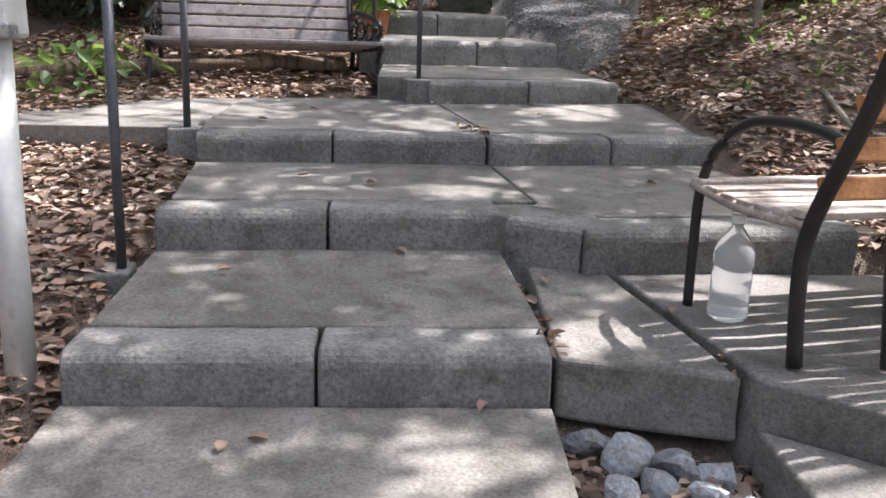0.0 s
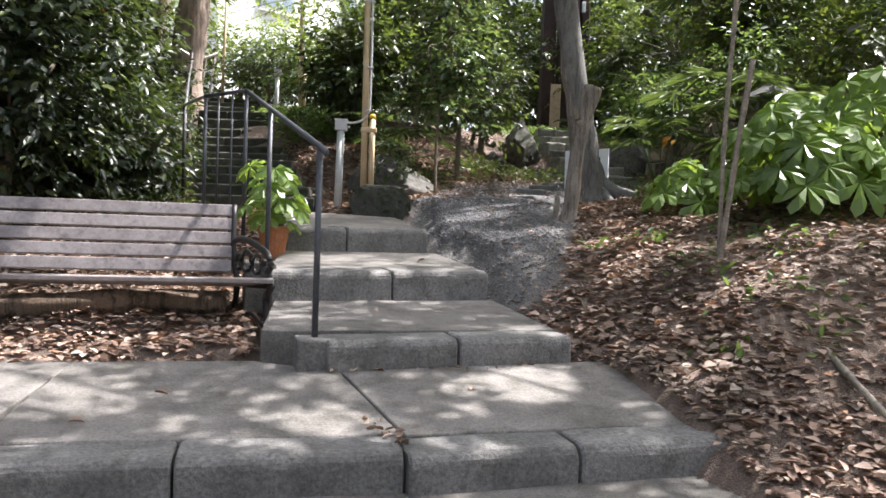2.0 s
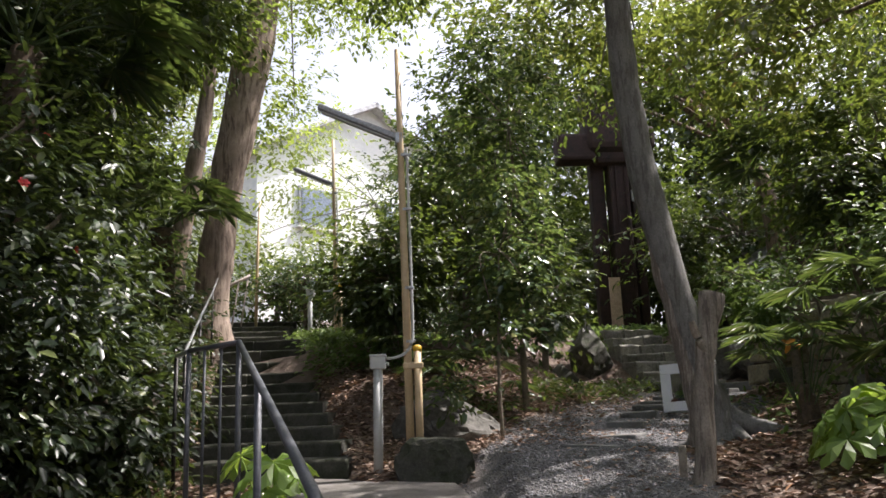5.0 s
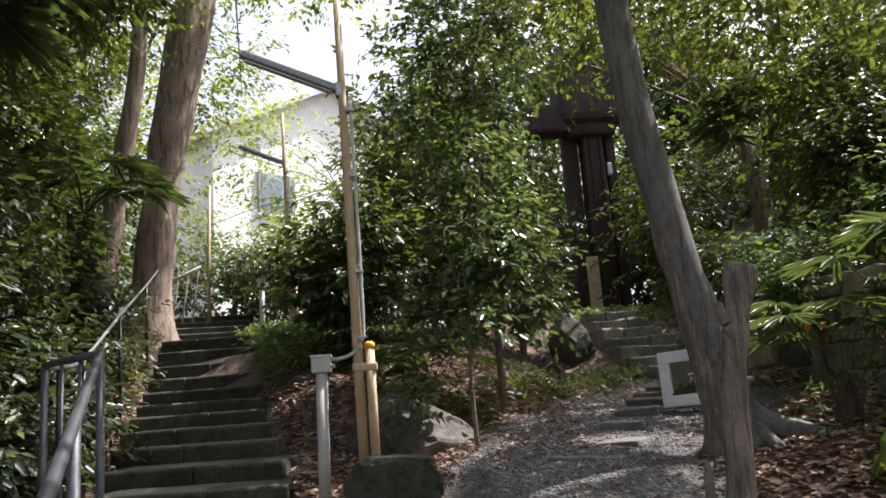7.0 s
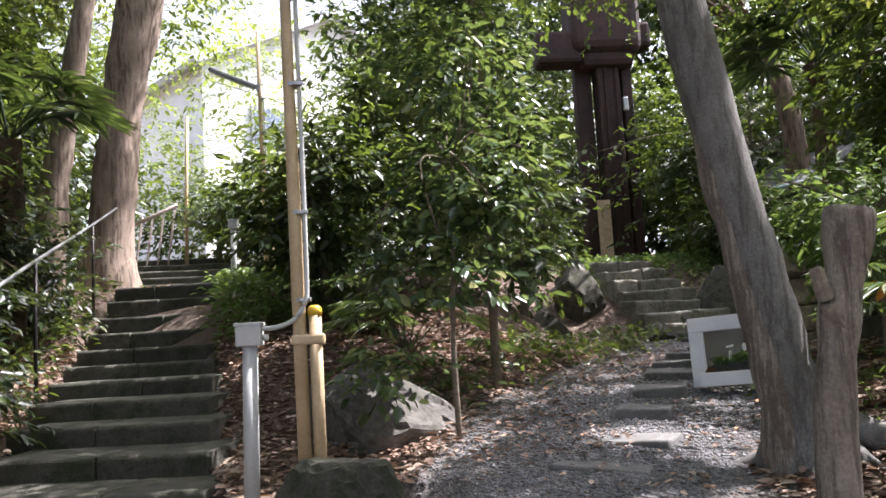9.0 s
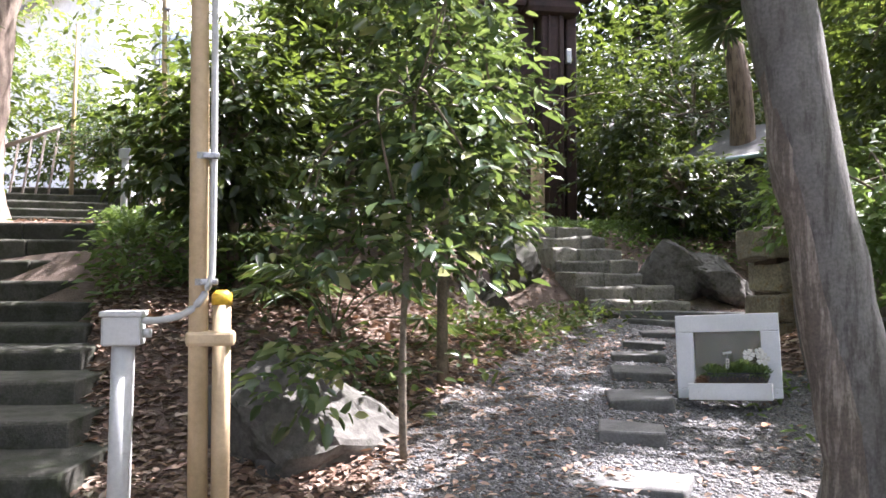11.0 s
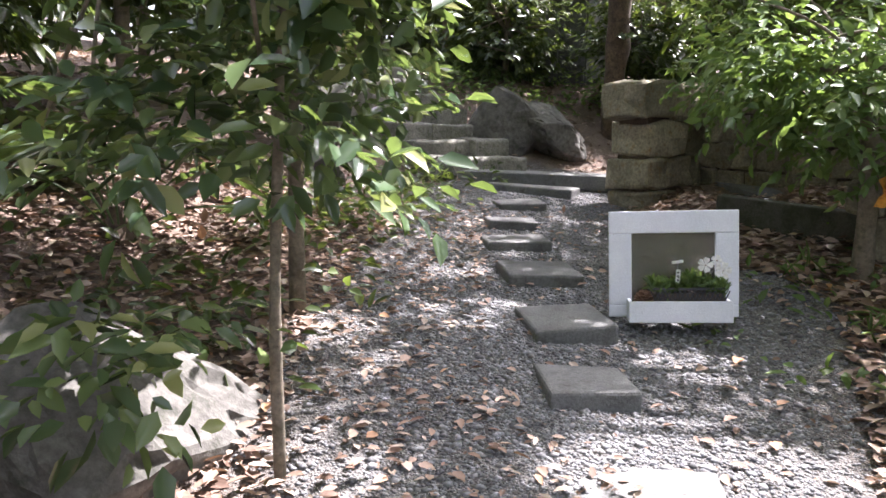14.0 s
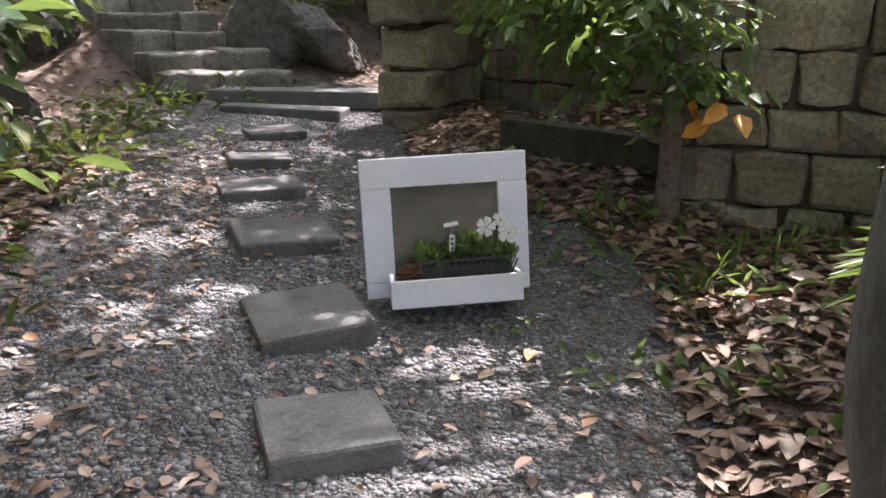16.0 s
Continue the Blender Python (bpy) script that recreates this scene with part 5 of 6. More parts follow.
# ---- framed planter ----
def framed_planter():
    f = thing("picture_frame_planter", (2.53, 10.12, 1.68), "white chipped wooden frame with a planter box, standing on gravel", "planter", turn=-35.0)
    f.rotation_euler = (radians(-6), radians(-3), radians(-35))
    W, Hh, B, T = 0.52, 0.44, 0.092, 0.03
    part("frame_bar", box_bm(W, T, B, (0, 0, Hh - B / 2), 0.004), WHITE_PAINT, f)
    part("frame_bar", box_bm(W, T, 0.05, (0, 0, 0.025), 0.004), WHITE_PAINT, f)
    for x in (-W / 2 + B / 2, W / 2 - B / 2):
        part("frame_stile", box_bm(B, T, Hh - B - 0.05 - 0.002, (x, 0, 0.05 + (Hh - B - 0.05) / 2), 0.003), WHITE_PAINT, f)
    back = part("glass_pane", box_bm(W - 2 * B + 0.02, 0.004, Hh - B - 0.04, (0, 0.008, 0.05 + (Hh - B) / 2 - 0.03)), DUSTY, f, "dusty grey glass pane")
    back.visible_shadow = False
    bx = part("planter_box", box_bm(0.404, 0.014, 0.085, (0.013, -0.13, 0.036), 0.003), WHITE_PAINT, f)
    part("side_board", box_bm(0.014, 0.108, 0.085, (-0.182, -0.069, 0.036), 0.003), WHITE_PAINT, bx)
    part("side_board", box_bm(0.014, 0.108, 0.085, (0.208, -0.069, 0.036), 0.003), WHITE_PAINT, bx)
    part("base_board", box_bm(0.374, 0.10, 0.012, (0.013, -0.068, 0.012), 0.002), WHITE_PAINT, bx)
    return f


planter = framed_planter()
PM = planter.matrix_basis.copy()


def plant_tray():
    at = PM @ Vector((0.052, -0.068, 0.022))
    t = thing("plant_tray", at, "black mesh tray of green seedlings with white flowers", "plant tray", turn=-35.0)
    t.rotation_euler = planter.rotation_euler
    tray = bmesh.new()
    box_bm(0.29, 0.085, 0.012, (0, 0, 0.006), 0.002, tray)
    for y in (-0.042, 0.042):
        for z in (0.045, 0.105):
            box_bm(0.29, 0.005, 0.008, (0, y, z), 0, tray)
        for k in range(15):
            for s in (-1, 1):
                box_bm(0.004, 0.003, 0.085, (-0.135 + k * 0.0193, y, 0.058), 0, tray, Matrix.Rotation(radians(25 * s), 3, "Y"))
    part("tray", tray, TRAY, t)
    part("soil", box_bm(0.28, 0.075, 0.075, (0, 0, 0.05), 0.01), SOIL, t)
    rng = np.random.default_rng(5)
    n = 900
    P = np.stack([rng.uniform(-0.15, 0.15, n), rng.uniform(-0.045, 0.045, n), rng.uniform(0.09, 0.135, n)], 1)
    P[:, 2] += 0.03 * np.sin(P[:, 0] * 30 + 1) * rng.random(n)
    D = rng.normal(size=(n, 3)) * 0.6 + np.array([0, 0, 0.8])
    V, q = leaf_arrays(P, D, rng.normal(size=(n, 3)) + np.array([0, 0, 0.5]), rng.uniform(0.022, 0.045, n), rng.uniform(0.007, 0.012, n))
    g = new("foliage", array_mesh("foliage", V, q, HERB))
    g.parent = t
    for x, y, z, s in ((0.06, -0.035, 0.20, 1.25), (0.128, -0.035, 0.178, 1.4), (0.11, 0.0, 0.215, 0.95)):
        fl = bmesh.new()
        for k in range(5):
            a = k * 1.2566
            vs = [fl.verts.new(v) for v in [(0, 0, 0)] + [(0.024 * s * math.cos(a + o) * r, -0.004 + 0.004 * r, 0.024 * s * math.sin(a + o) * r) for o, r in ((-0.55, 0.8), (-0.3, 1.05), (0, 0.98), (0.3, 1.05), (0.55, 0.8))]]
            fl.faces.new(vs)
        bmesh.ops.transform(fl, matrix=Matrix.Translation((x, y, z)), verts=fl.verts[:])
        part("flower", fl, PETAL, t, "white petunia flower")
        part("flower_centre", rock_bm(0.004, 0.004, 0.004, 3, 1), CONE, t).location = (x, y - 0.006, z)
        part("stalk", tube_bm([(x, y + 0.004, z), (x, y + 0.01, 0.10)], 0.0018, 5), HERB, t)
    part("plant_label", box_bm(0.017, 0.002, 0.055, (-0.045, -0.03, 0.155), 0, turn=Matrix.Rotation(radians(4), 3, "Y")), PETAL, t, "white plastic plant label")
    for k in range(3):
        part("label_mark", box_bm(0.008, 0.002, 0.007, (-0.045, -0.0325, 0.14 + 0.015 * k)), TRAY, t)
    part("label_top", box_bm(0.045, 0.003, 0.012, (-0.045, -0.02, 0.212), 0.002, turn=Matrix.Rotation(radians(-8), 3, "Y")), PETAL, t)
    part("label_pin", tube_bm([(-0.045, -0.02, 0.10), (-0.045, -0.02, 0.212)], 0.0014, 5), METAL, t)
    return t


plant_tray()


def pine_cone():
    at = PM @ Vector((-0.118, -0.07, 0.075))
    c = thing("pine_cone", at, "open brown pine cone lying in the planter box", "pine cone")
    rng = random.Random(2)
    bm = bmesh.new()
    bmesh.ops.create_icosphere(bm, subdivisions=2, radius=0.022)
    for k in range(70):
        f = k / 70
        a, ph = k * 2.39996, math.acos(1 - 1.85 * f)
        d = Vector((math.sin(ph) * math.cos(a), math.sin(ph) * math.sin(a), math.cos(ph) * 0.9))
        s = d.orthogonal().normalized() if abs(d.z) > 0.98 else Vector((0, 0, 1)).cross(d).normalized()
        t, r = d.cross(s), 0.043 + 0.004 * rng.random()
        v = [bm.verts.new(p) for p in (d * 0.018 - s * 0.005, d * r - s * 0.013, d * (r + 0.007), d * r + s * 0.013, d * 0.018 + s * 0.005)]
        u = [bm.verts.new(w.co - t * 0.004) for w in v]
        bm.faces.new(v)
        bm.faces.new(u[::-1])
        for i in range(5):
            bm.faces.new((v[i], u[i], u[(i + 1) % 5], v[(i + 1) % 5]))
    bmesh.ops.recalc_face_normals(bm, faces=bm.faces[:])
    part("scales", bm, CONE, c)
    return c


pine_cone()


# ---- dead trunk, roots and saplings ----
dead = part("dead_trunk", tube_bm(spline([(1.67, 7.5, 1.15), (1.68, 7.5, 1.5), (1.71, 7.5, 1.8), (1.745, 7.5, 2.03), (1.795, 7.5, 2.22), (1.83, 7.5, 2.38)], 6), [0.086 - 0.03 * math.sin(i / 30 * 3.14) + 0.012 * math.exp(-((i - 19) / 3.0) ** 2) - 0.012 * i / 30 for i in range(31)], 18, wobble=0.5), DEAD_BARK, smooth=True)
tagged(dead, "bare broken-off dead trunk leaning beside the living tree", "tree stump")
side = part("broken_branch", tube_bm(spline([(1.75, 7.48, 2.02), (1.70, 7.46, 2.10), (1.675, 7.45, 2.17), (1.665, 7.45, 2.21)], 4), [0.03 - 0.001 * i for i in range(13)], 8, wobble=0.4), DEADWOOD, dead)
stem2 = part("stem", tube_bm(spline([(2.03, 8.55, 1.3), (2.04, 8.57, 1.7), (2.0, 8.585, 2.1), (1.90, 8.60, 2.6), (1.82, 8.63, 3.3), (1.78, 8.62, 3.7)], 6), [0.085 - 0.035 * i / 30 for i in range(31)], 14, wobble=0.35), BARK_RIDGED, bpy.data.objects["leaning_tree"], "rough brown second stem grown to the trunk", smooth=True)
peg = part("wooden_peg", tube_bm(spline([(1.60, 7.66, 1.2), (1.605, 7.66, 1.4), (1.61, 7.655, 1.5)], 3), 0.024, 8, wobble=0.4), DEADWOOD, smooth=True)
tagged(peg, "short weathered wooden stub in the litter", "stub")
roots = bpy.data.objects["leaning_tree"]
rngr = np.random.default_rng(9)
for ax, ay, ln, br in ((-0.9, -0.3, 0.42, 0.085), (-0.45, -0.9, 0.4, 0.075), (0.35, -0.95, 0.45, 0.08), (0.85, -0.5, 0.75, 0.11), (1, 0.15, 0.6, 0.085), (0.1, 1, 0.45, 0.08), (-0.9, 0.5, 0.4, 0.08)):
    pts = []
    for k in range(6):
        f = k / 5
        x, y = 2.19 + ax * (-0.03 + (ln + 0.1) * f), 8.61 + ay * (-0.03 + (ln + 0.1) * f)
        pts.append((x + 0.03 * math.sin(5 * f + ax), y, float(height(x, y)) + 0.26 * (1 - f) ** 2.4 + 0.0 - 0.07 * f))
    part("root", tube_bm(spline(pts, 3), [br - (br - 0.02) * (i / 15) ** 0.7 for i in range(16)], 12, wobble=0.25), BARK_GREY, roots, smooth=True)


def sapling(x, y, pts, r, label):
    s = thing("sapling", (x, y, 0), label, "sapling", "bare saplings in the litter")
    part("stem", tube_bm(spline([(p[0] - x, p[1] - y, p[2]) for p in pts], 6), r, 8, wobble=0.3), DEADWOOD, s, smooth=True)
    return s


sapling(2.05, 5.55, [(2.05, 5.55, 0.85), (2.06, 5.56, 1.3), (2.07, 5.58, 1.9), (2.12, 5.6, 2.9), (2.16, 5.6, 3.9)], 0.014, "thin bare grey sapling rising from the litter")
sapling(2.03, 5.53, [(2.01, 5.5, 0.85), (2.06, 5.52, 1.2), (2.13, 5.53, 1.8), (2.19, 5.53, 2.25)], 0.018, "short cut-off sapling stem beside another")
br = part("fallen_branch", tube_bm(spline([(2.20, 5.10, 0.90), (2.10, 4.6, 0.80), (1.98, 4.1, 0.70), (1.9, 3.6, 0.58), (1.95, 3.2, 0.50)], 5), 0.014, 8, wobble=0.4), DEADWOOD, smooth=True)
tagged(br, "pale fallen branch lying on the leaf litter", "branch")

# ---- young laurels ----
# leaves cleared on one sun ray so that the boulder's end is lit
tree("young_laurel", [(0.75, 9.68, 1.5), (0.745, 9.68, 2.0), (0.77, 9.7, 2.5), (0.80, 9.72, 3.1)], [0.018, 0.016, 0.014, 0.008],
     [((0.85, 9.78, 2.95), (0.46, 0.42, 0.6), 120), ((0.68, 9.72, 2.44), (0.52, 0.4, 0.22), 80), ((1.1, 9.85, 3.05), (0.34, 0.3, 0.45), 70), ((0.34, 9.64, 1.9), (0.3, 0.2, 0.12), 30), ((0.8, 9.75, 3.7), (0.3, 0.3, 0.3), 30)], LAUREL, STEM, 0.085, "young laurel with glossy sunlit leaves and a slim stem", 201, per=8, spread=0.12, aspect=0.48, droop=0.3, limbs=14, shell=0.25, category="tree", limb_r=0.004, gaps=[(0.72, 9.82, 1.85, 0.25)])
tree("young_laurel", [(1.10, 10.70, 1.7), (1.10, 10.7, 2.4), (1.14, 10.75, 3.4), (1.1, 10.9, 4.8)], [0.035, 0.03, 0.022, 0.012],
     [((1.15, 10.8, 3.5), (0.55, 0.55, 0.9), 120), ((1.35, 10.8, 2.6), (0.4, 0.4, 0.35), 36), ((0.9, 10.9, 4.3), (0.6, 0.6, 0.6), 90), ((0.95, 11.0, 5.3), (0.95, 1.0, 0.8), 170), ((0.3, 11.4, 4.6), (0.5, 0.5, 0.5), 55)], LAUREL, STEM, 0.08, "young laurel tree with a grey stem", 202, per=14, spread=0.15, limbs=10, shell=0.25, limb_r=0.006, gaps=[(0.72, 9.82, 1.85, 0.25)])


# ---- fan palms ----
def fan_mesh(name, blades, length, seed):
    """A fan of narrow drooping blades."""
    rng = np.random.default_rng(seed)
    a = np.linspace(-1.9, 1.9, blades)
    D = np.stack([np.sin(a), np.cos(a), 0.12 * rng.normal(size=blades)], 1)
    N = np.stack([0.25 * np.sin(a * 9), np.zeros(blades), np.ones(blades)], 1)
    L = length * (0.8 + 0.25 * np.cos(a * 0.6)) * (0.9 + 0.2 * rng.random(blades))
    V, q = leaf_arrays(D * 0.02, D, N, L, np.full(blades, length * 0.085), fold=0.25, curl=0.22)
    return array_mesh(name, V, q, PALM)


FANS = [fan_mesh("fan_leaf", 26, 0.36, k) for k in range(3)]


def fan_palm(x, y, leaves, reach, label, seed, trunk=0.0, scale=1.0, lean=0.0, rise=0.0):
    rng = random.Random(seed)
    z = float(height(x, y))
    p = thing("fan_palm", (x, y, z), label, "palm", "fan palms")
    if trunk:
        part("trunk", tube_bm(spline([(0, 0, -0.1), (0.03, 0, trunk * 0.5), (0, 0.02, trunk)], 6), 0.13, 14, wobble=0.6), FIBRE, p, smooth=True)
    else:
        part("crown_base", rock_bm(0.10, 0.10, 0.16 + 0.3 * rise, seed, 2), FIBRE, p)
    for k in range(leaves):
        a, up = k * 2.4 + rng.uniform(-.3, .3), rng.uniform(0.25 + lean + rise * 0.6, 1.25 + 0.3 * lean)
        d = Vector((math.cos(a) * math.cos(up), math.sin(a) * math.cos(up) - lean * (1 - rise), math.sin(up))).normalized()
        tip = Vector((0, 0, trunk)) + d * reach * rng.uniform(0.75, 1.1) + Vector((0, 0, -0.12 * reach))
        mid = Vector((0, 0, trunk)) + d * reach * 0.5 + Vector((0, 0, 0.03))
        stalk = part("leaf_stalk", tube_bm(spline([(0, 0, trunk), mid, tip], 4), 0.007 * scale, 5), PALM, p)
        f = new("fan_leaf", FANS[k % 3])
        f.parent = stalk
        q = Vector((d.x, d.y, d.z * 0.3 - 0.25)).normalized().to_track_quat("Y", "Z")
        f.matrix_world = Matrix.Translation(Vector((x, y, z)) + tip) @ q.to_matrix().to_4x4() @ Matrix.Diagonal((scale, scale, scale, 1))
        f.matrix_parent_inverse = Matrix.Translation((-x, -y, -z))
        f.matrix_basis = Matrix.Translation(Vector((x, y, z)) + tip) @ q.to_matrix().to_4x4() @ Matrix.Diagonal((scale, scale, scale, 1))
    return p


fan_palm(2.78, 8.5, 10, 0.95, "low fan palm with upright stalks and green fans", 1, lean=0.4, rise=0.7, scale=0.68)
fan_palm(3.45, 8.45, 9, 1.2, "fan palm with upright green fans among the shrubs", 9, lean=0.4, rise=0.6, scale=0.9)
fan_palm(4.2, 8.1, 10, 1.2, "fan palm with drooping green fans", 2)
fan_palm(0.5, 11.3, 11, 0.6, "small fan palm among the dark shrubs", 3, scale=0.75)
fan_palm(-0.1, 12.0, 9, 0.5, "small fan palm in the litter under shrubs", 4, scale=0.8)
fan_palm(6.2, 15.2, 22, 1.0, "tall fan palm with a shaggy brown trunk", 5, trunk=3.2, scale=1.6)
fan_palm(-2.9, 8.6, 16, 1.0, "fan palm with dark fans above the camellias", 7, trunk=3.3, scale=1.5)
fan_palm(-3.0, 12.4, 14, 0.8, "fan palm with a dark shaggy trunk beside the stairs", 12, trunk=1.9, scale=1.2)


# ---- broad-leaved shrub with lobed leaves ----
def lobed_leaf(size, seed, notch=0.62):
    """A palmate leaf with eight lobes, a raised rib in each. notch: how deep the leaf is cut between them."""
    bm = bmesh.new()
    c = bm.verts.new((0, 0, 0))
    ring = []
    lobes = 8
    for k in range(lobes):
        a = -2.5 + 5.0 * k / (lobes - 1)
        r = size * (0.75 + 0.25 * math.cos(a * 0.6))
        for o, f, z in ((-0.36, notch, -0.01), (-0.2, 0.86, 0.0), (0.0, 1.0, -0.05), (0.2, 0.86, 0.0)):
            rr = r * f
            ring.append(bm.verts.new((math.sin(a + o) * rr, math.cos(a + o) * rr, (z - 0.22 * f * f) * size + 0.02 * size * math.sin(seed + k))))
        mid = bm.verts.new((math.sin(a) * r * 0.5, math.cos(a) * r * 0.5, 0.03 * size))
        q = ring[-4:]
        bm.faces.new((c, q[0], mid))
        bm.faces.new((mid, q[0], q[1]))
        bm.faces.new((mid, q[1], q[2]))
        bm.faces.new((mid, q[2], q[3]))
        bm.faces.new((c, mid, q[3]))
    me = bpy.data.meshes.new("leaf")
    bm.to_mesh(me)
    bm.free()
    me.materials.append(FATSIA)
    return me


LOBED = [lobed_leaf(0.235, k) for k in range(4)]
ROUND = [lobed_leaf(0.235, k, 0.86) for k in range(4)]


def fatsia(x, y, n, rx, ry, rz, label, seed, scale=1.0):
    rng = random.Random(seed)
    z = float(height(x, y))
    p = thing("fatsia_shrub", (x, y, z), label, "shrub", "broad-leaved shrubs")
    for k in range(5):
        part("stem", tube_bm(spline([(0, 0, -0.05), (rx * 0.25 * math.cos(k * 1.3), ry * 0.25 * math.sin(k * 1.3), rz * 0.5), (rx * 0.5 * math.cos(k * 1.3), ry * 0.5 * math.sin(k * 1.3), rz * 0.85)], 4), 0.014, 6), STEM, p)
    for k in range(n):
        a, f = k * 2.4, (k + 0.5) / n
        h = rz * (0.2 + 0.8 * (1 - f) + rng.uniform(-.12, .12))
        rr = math.sqrt(f)
        pos = Vector((rx * rr * math.cos(a), ry * rr * math.sin(a), h))
        leaf = new("leaf", LOBED[k % 4])
        leaf.parent = p
        d = Vector((math.cos(a), math.sin(a), -1.0 + rng.uniform(-.4, .5)))
        s = scale * rng.uniform(0.75, 1.2)
        leaf.matrix_basis = Matrix.Translation(pos) @ d.to_track_quat("Y", "Z").to_matrix().to_4x4() @ Matrix.Diagonal((s, s, s, 1))
        part("leaf_stalk", tube_bm([(pos.x * 0.55, pos.y * 0.55, h * 0.55), tuple(pos)], 0.005, 4), FATSIA, p)
    return p


fatsia(3.35, 7.1, 46, 0.68, 0.7, 0.7, "broad-leaved shrub with large glossy lobed leaves", 1)
fatsia(3.95, 6.6, 60, 0.95, 0.8, 0.85, "dense broad-leaved shrub with sunlit lobed leaves", 2)
fatsia(3.05, 6.25, 46, 0.62, 0.5, 0.6, "low broad-leaved shrub edging the litter", 3, 0.9)
fatsia(2.55, 7.2, 16, 0.36, 0.36, 0.32, "small broad-leaved shrub in the litter", 5, 0.85)
fatsia(4.6, 5.6, 44, 0.9, 0.9, 1.0, "broad-leaved shrub in the woods", 4)


# ---- potted plant ----
def potted_plant():
    p = thing("potted_plant", (-0.58, 6.55, 0.975), "terracotta pot with a leafy green plant on the step", "potted plant")
    bm = bmesh.new()
    tube_bm([(0, 0, 0), (0, 0, 0.17), (0, 0, 0.172), (0, 0, 0.21)], [0.07, 0.10, 0.112, 0.115], 20, bm)
    part("pot", bm, TERRACOTTA, p, "orange terracotta pot", smooth=False)
    for k in range(16):
        a = k * 2.4
        h = 0.25 + 0.38 * ((k * 7) % 16) / 16
        r = 0.08 + 0.14 * ((k * 5) % 16) / 16
        leaf = new("leaf", ROUND[k % 4])
        leaf.parent = p
        d = Vector((math.cos(a), math.sin(a), -0.5 - 0.1 * (k % 5)))
        leaf.matrix_basis = Matrix.Translation((r * math.cos(a), r * math.sin(a), h)) @ d.to_track_quat("Y", "Z").to_matrix().to_4x4() @ Matrix.Diagonal((0.62, 0.62, 0.62, 1))
        part("leaf_stalk", tube_bm([(0, 0, 0.18), (r * math.cos(a), r * math.sin(a), h)], 0.004, 4), FATSIA, p)
    return p


potted_plant()


# ---- low plants ----
def herbs(name, spots, per, size, material, label, seed, tall=0.12, spread=0.12, wide=0.35):
    rng = np.random.default_rng(seed)
    S = np.array(spots)
    n = len(S) * per
    c = np.repeat(S, per, 0)
    xy = c + rng.normal(size=(n, 2)) * spread
    z = height(xy[:, 0], xy[:, 1]) + rng.random(n) * tall
    P = np.column_stack([xy, z])
    D = np.column_stack([xy - c, 0.12 * (rng.random(n) - 0.3)]) + rng.normal(size=(n, 3)) * 0.06
    V, q = leaf_arrays(P, D, rng.normal(size=(n, 3)) * 0.4 + np.array([0, 0, 1.0]), size * (0.6 + 0.8 * rng.random(n)), size * wide * (1.0 + 0.8 * rng.random(n)), curl=0.25)
    tagged(new(name, array_mesh(name, V, q, material)), label, "ground cover", kind="stuff")


rngh = np.random.default_rng(31)
right_of_stairs = [(stair_edge(y) + 0.12 + abs(rngh.normal()) * 0.5, y) for y in rngh.uniform(11.8, 16.5, 130)]
behind_rocks = [(x, y) for x, y in zip(rngh.uniform(2.8, 7.5, 200), rngh.uniform(15.6, 18.8, 200))]
path_left = [(1.3 + 0.75 * (y - 10.4) + rngh.normal() * 0.25 - 0.75, y) for y in rngh.uniform(10.2, 13.6, 40)]
bank_right = [(x, y) for x, y in zip(rngh.uniform(2.2, 3.8, 60), rngh.uniform(7.9, 10.3, 60)) if x > 2.55 or y < 8.3]
litter_spots = [(x, y) for x, y in zip(rngh.uniform(1.6, 3.6, 34), rngh.uniform(4.4, 6.4, 34))]
left_stairs = [(stair_edge(y) - 1.35 - abs(rngh.normal()) * 0.35, y) for y in rngh.uniform(7.4, 15, 60)]
herbs("groundcover_bright", right_of_stairs + behind_rocks, 26, 0.075, HERB, "bright green low leafy ground cover", 32, 0.2, 0.14)
herbs("groundcover_dark", path_left + left_stairs, 26, 0.07, DARKLEAF, "low dark green plants beside the paths", 33, 0.2, 0.13)
herbs("groundcover_small", litter_spots + bank_right, 9, 0.06, HERB, "sparse green seedlings in the leaf litter", 34, 0.06, 0.07)
herbs("ferns", [(-2.25, 4.75), (-2.2, 4.6), (-2.35, 4.7), (-2.05, 4.72), (-2.2, 4.85)], 18, 0.11, HERB, "pale green fern beside the paving", 35, 0.3, 0.12)
GRASS = [(x, y) for x, y in zip(rngh.uniform(3.0, 3.4, 5), rngh.uniform(9.4, 10.1, 5))]
herbs("grass_tuft", GRASS, 22, 0.1, HERB, "yellowing grass tufts at the foot of the wall", 36, 0.1, 0.05, 0.07)
# leafy shoots hanging before the stone wall
tree("wall_shrub", [(3.45, 9.95, 1.6), (3.46, 9.95, 2.1), (3.45, 10.0, 2.7)], [0.05, 0.045, 0.03], [((3.35, 10.2, 2.75), (0.5, 0.6, 0.38), 130), ((3.35, 10.0, 2.4), (0.3, 0.3, 0.25), 40), ((3.9, 10.7, 2.85), (0.5, 0.7, 0.4), 110), ((3.9, 9.1, 3.0), (0.5, 0.6, 0.35), 60), ((4.5, 11.6, 2.75), (0.45, 0.6, 0.4), 70)], HERB, STEM, 0.07, "leafy shrub hanging over the stone wall", 203, gaps=False, per=12, spread=0.14, limbs=14, shell=0.3, category="shrub", limb_r=0.008)
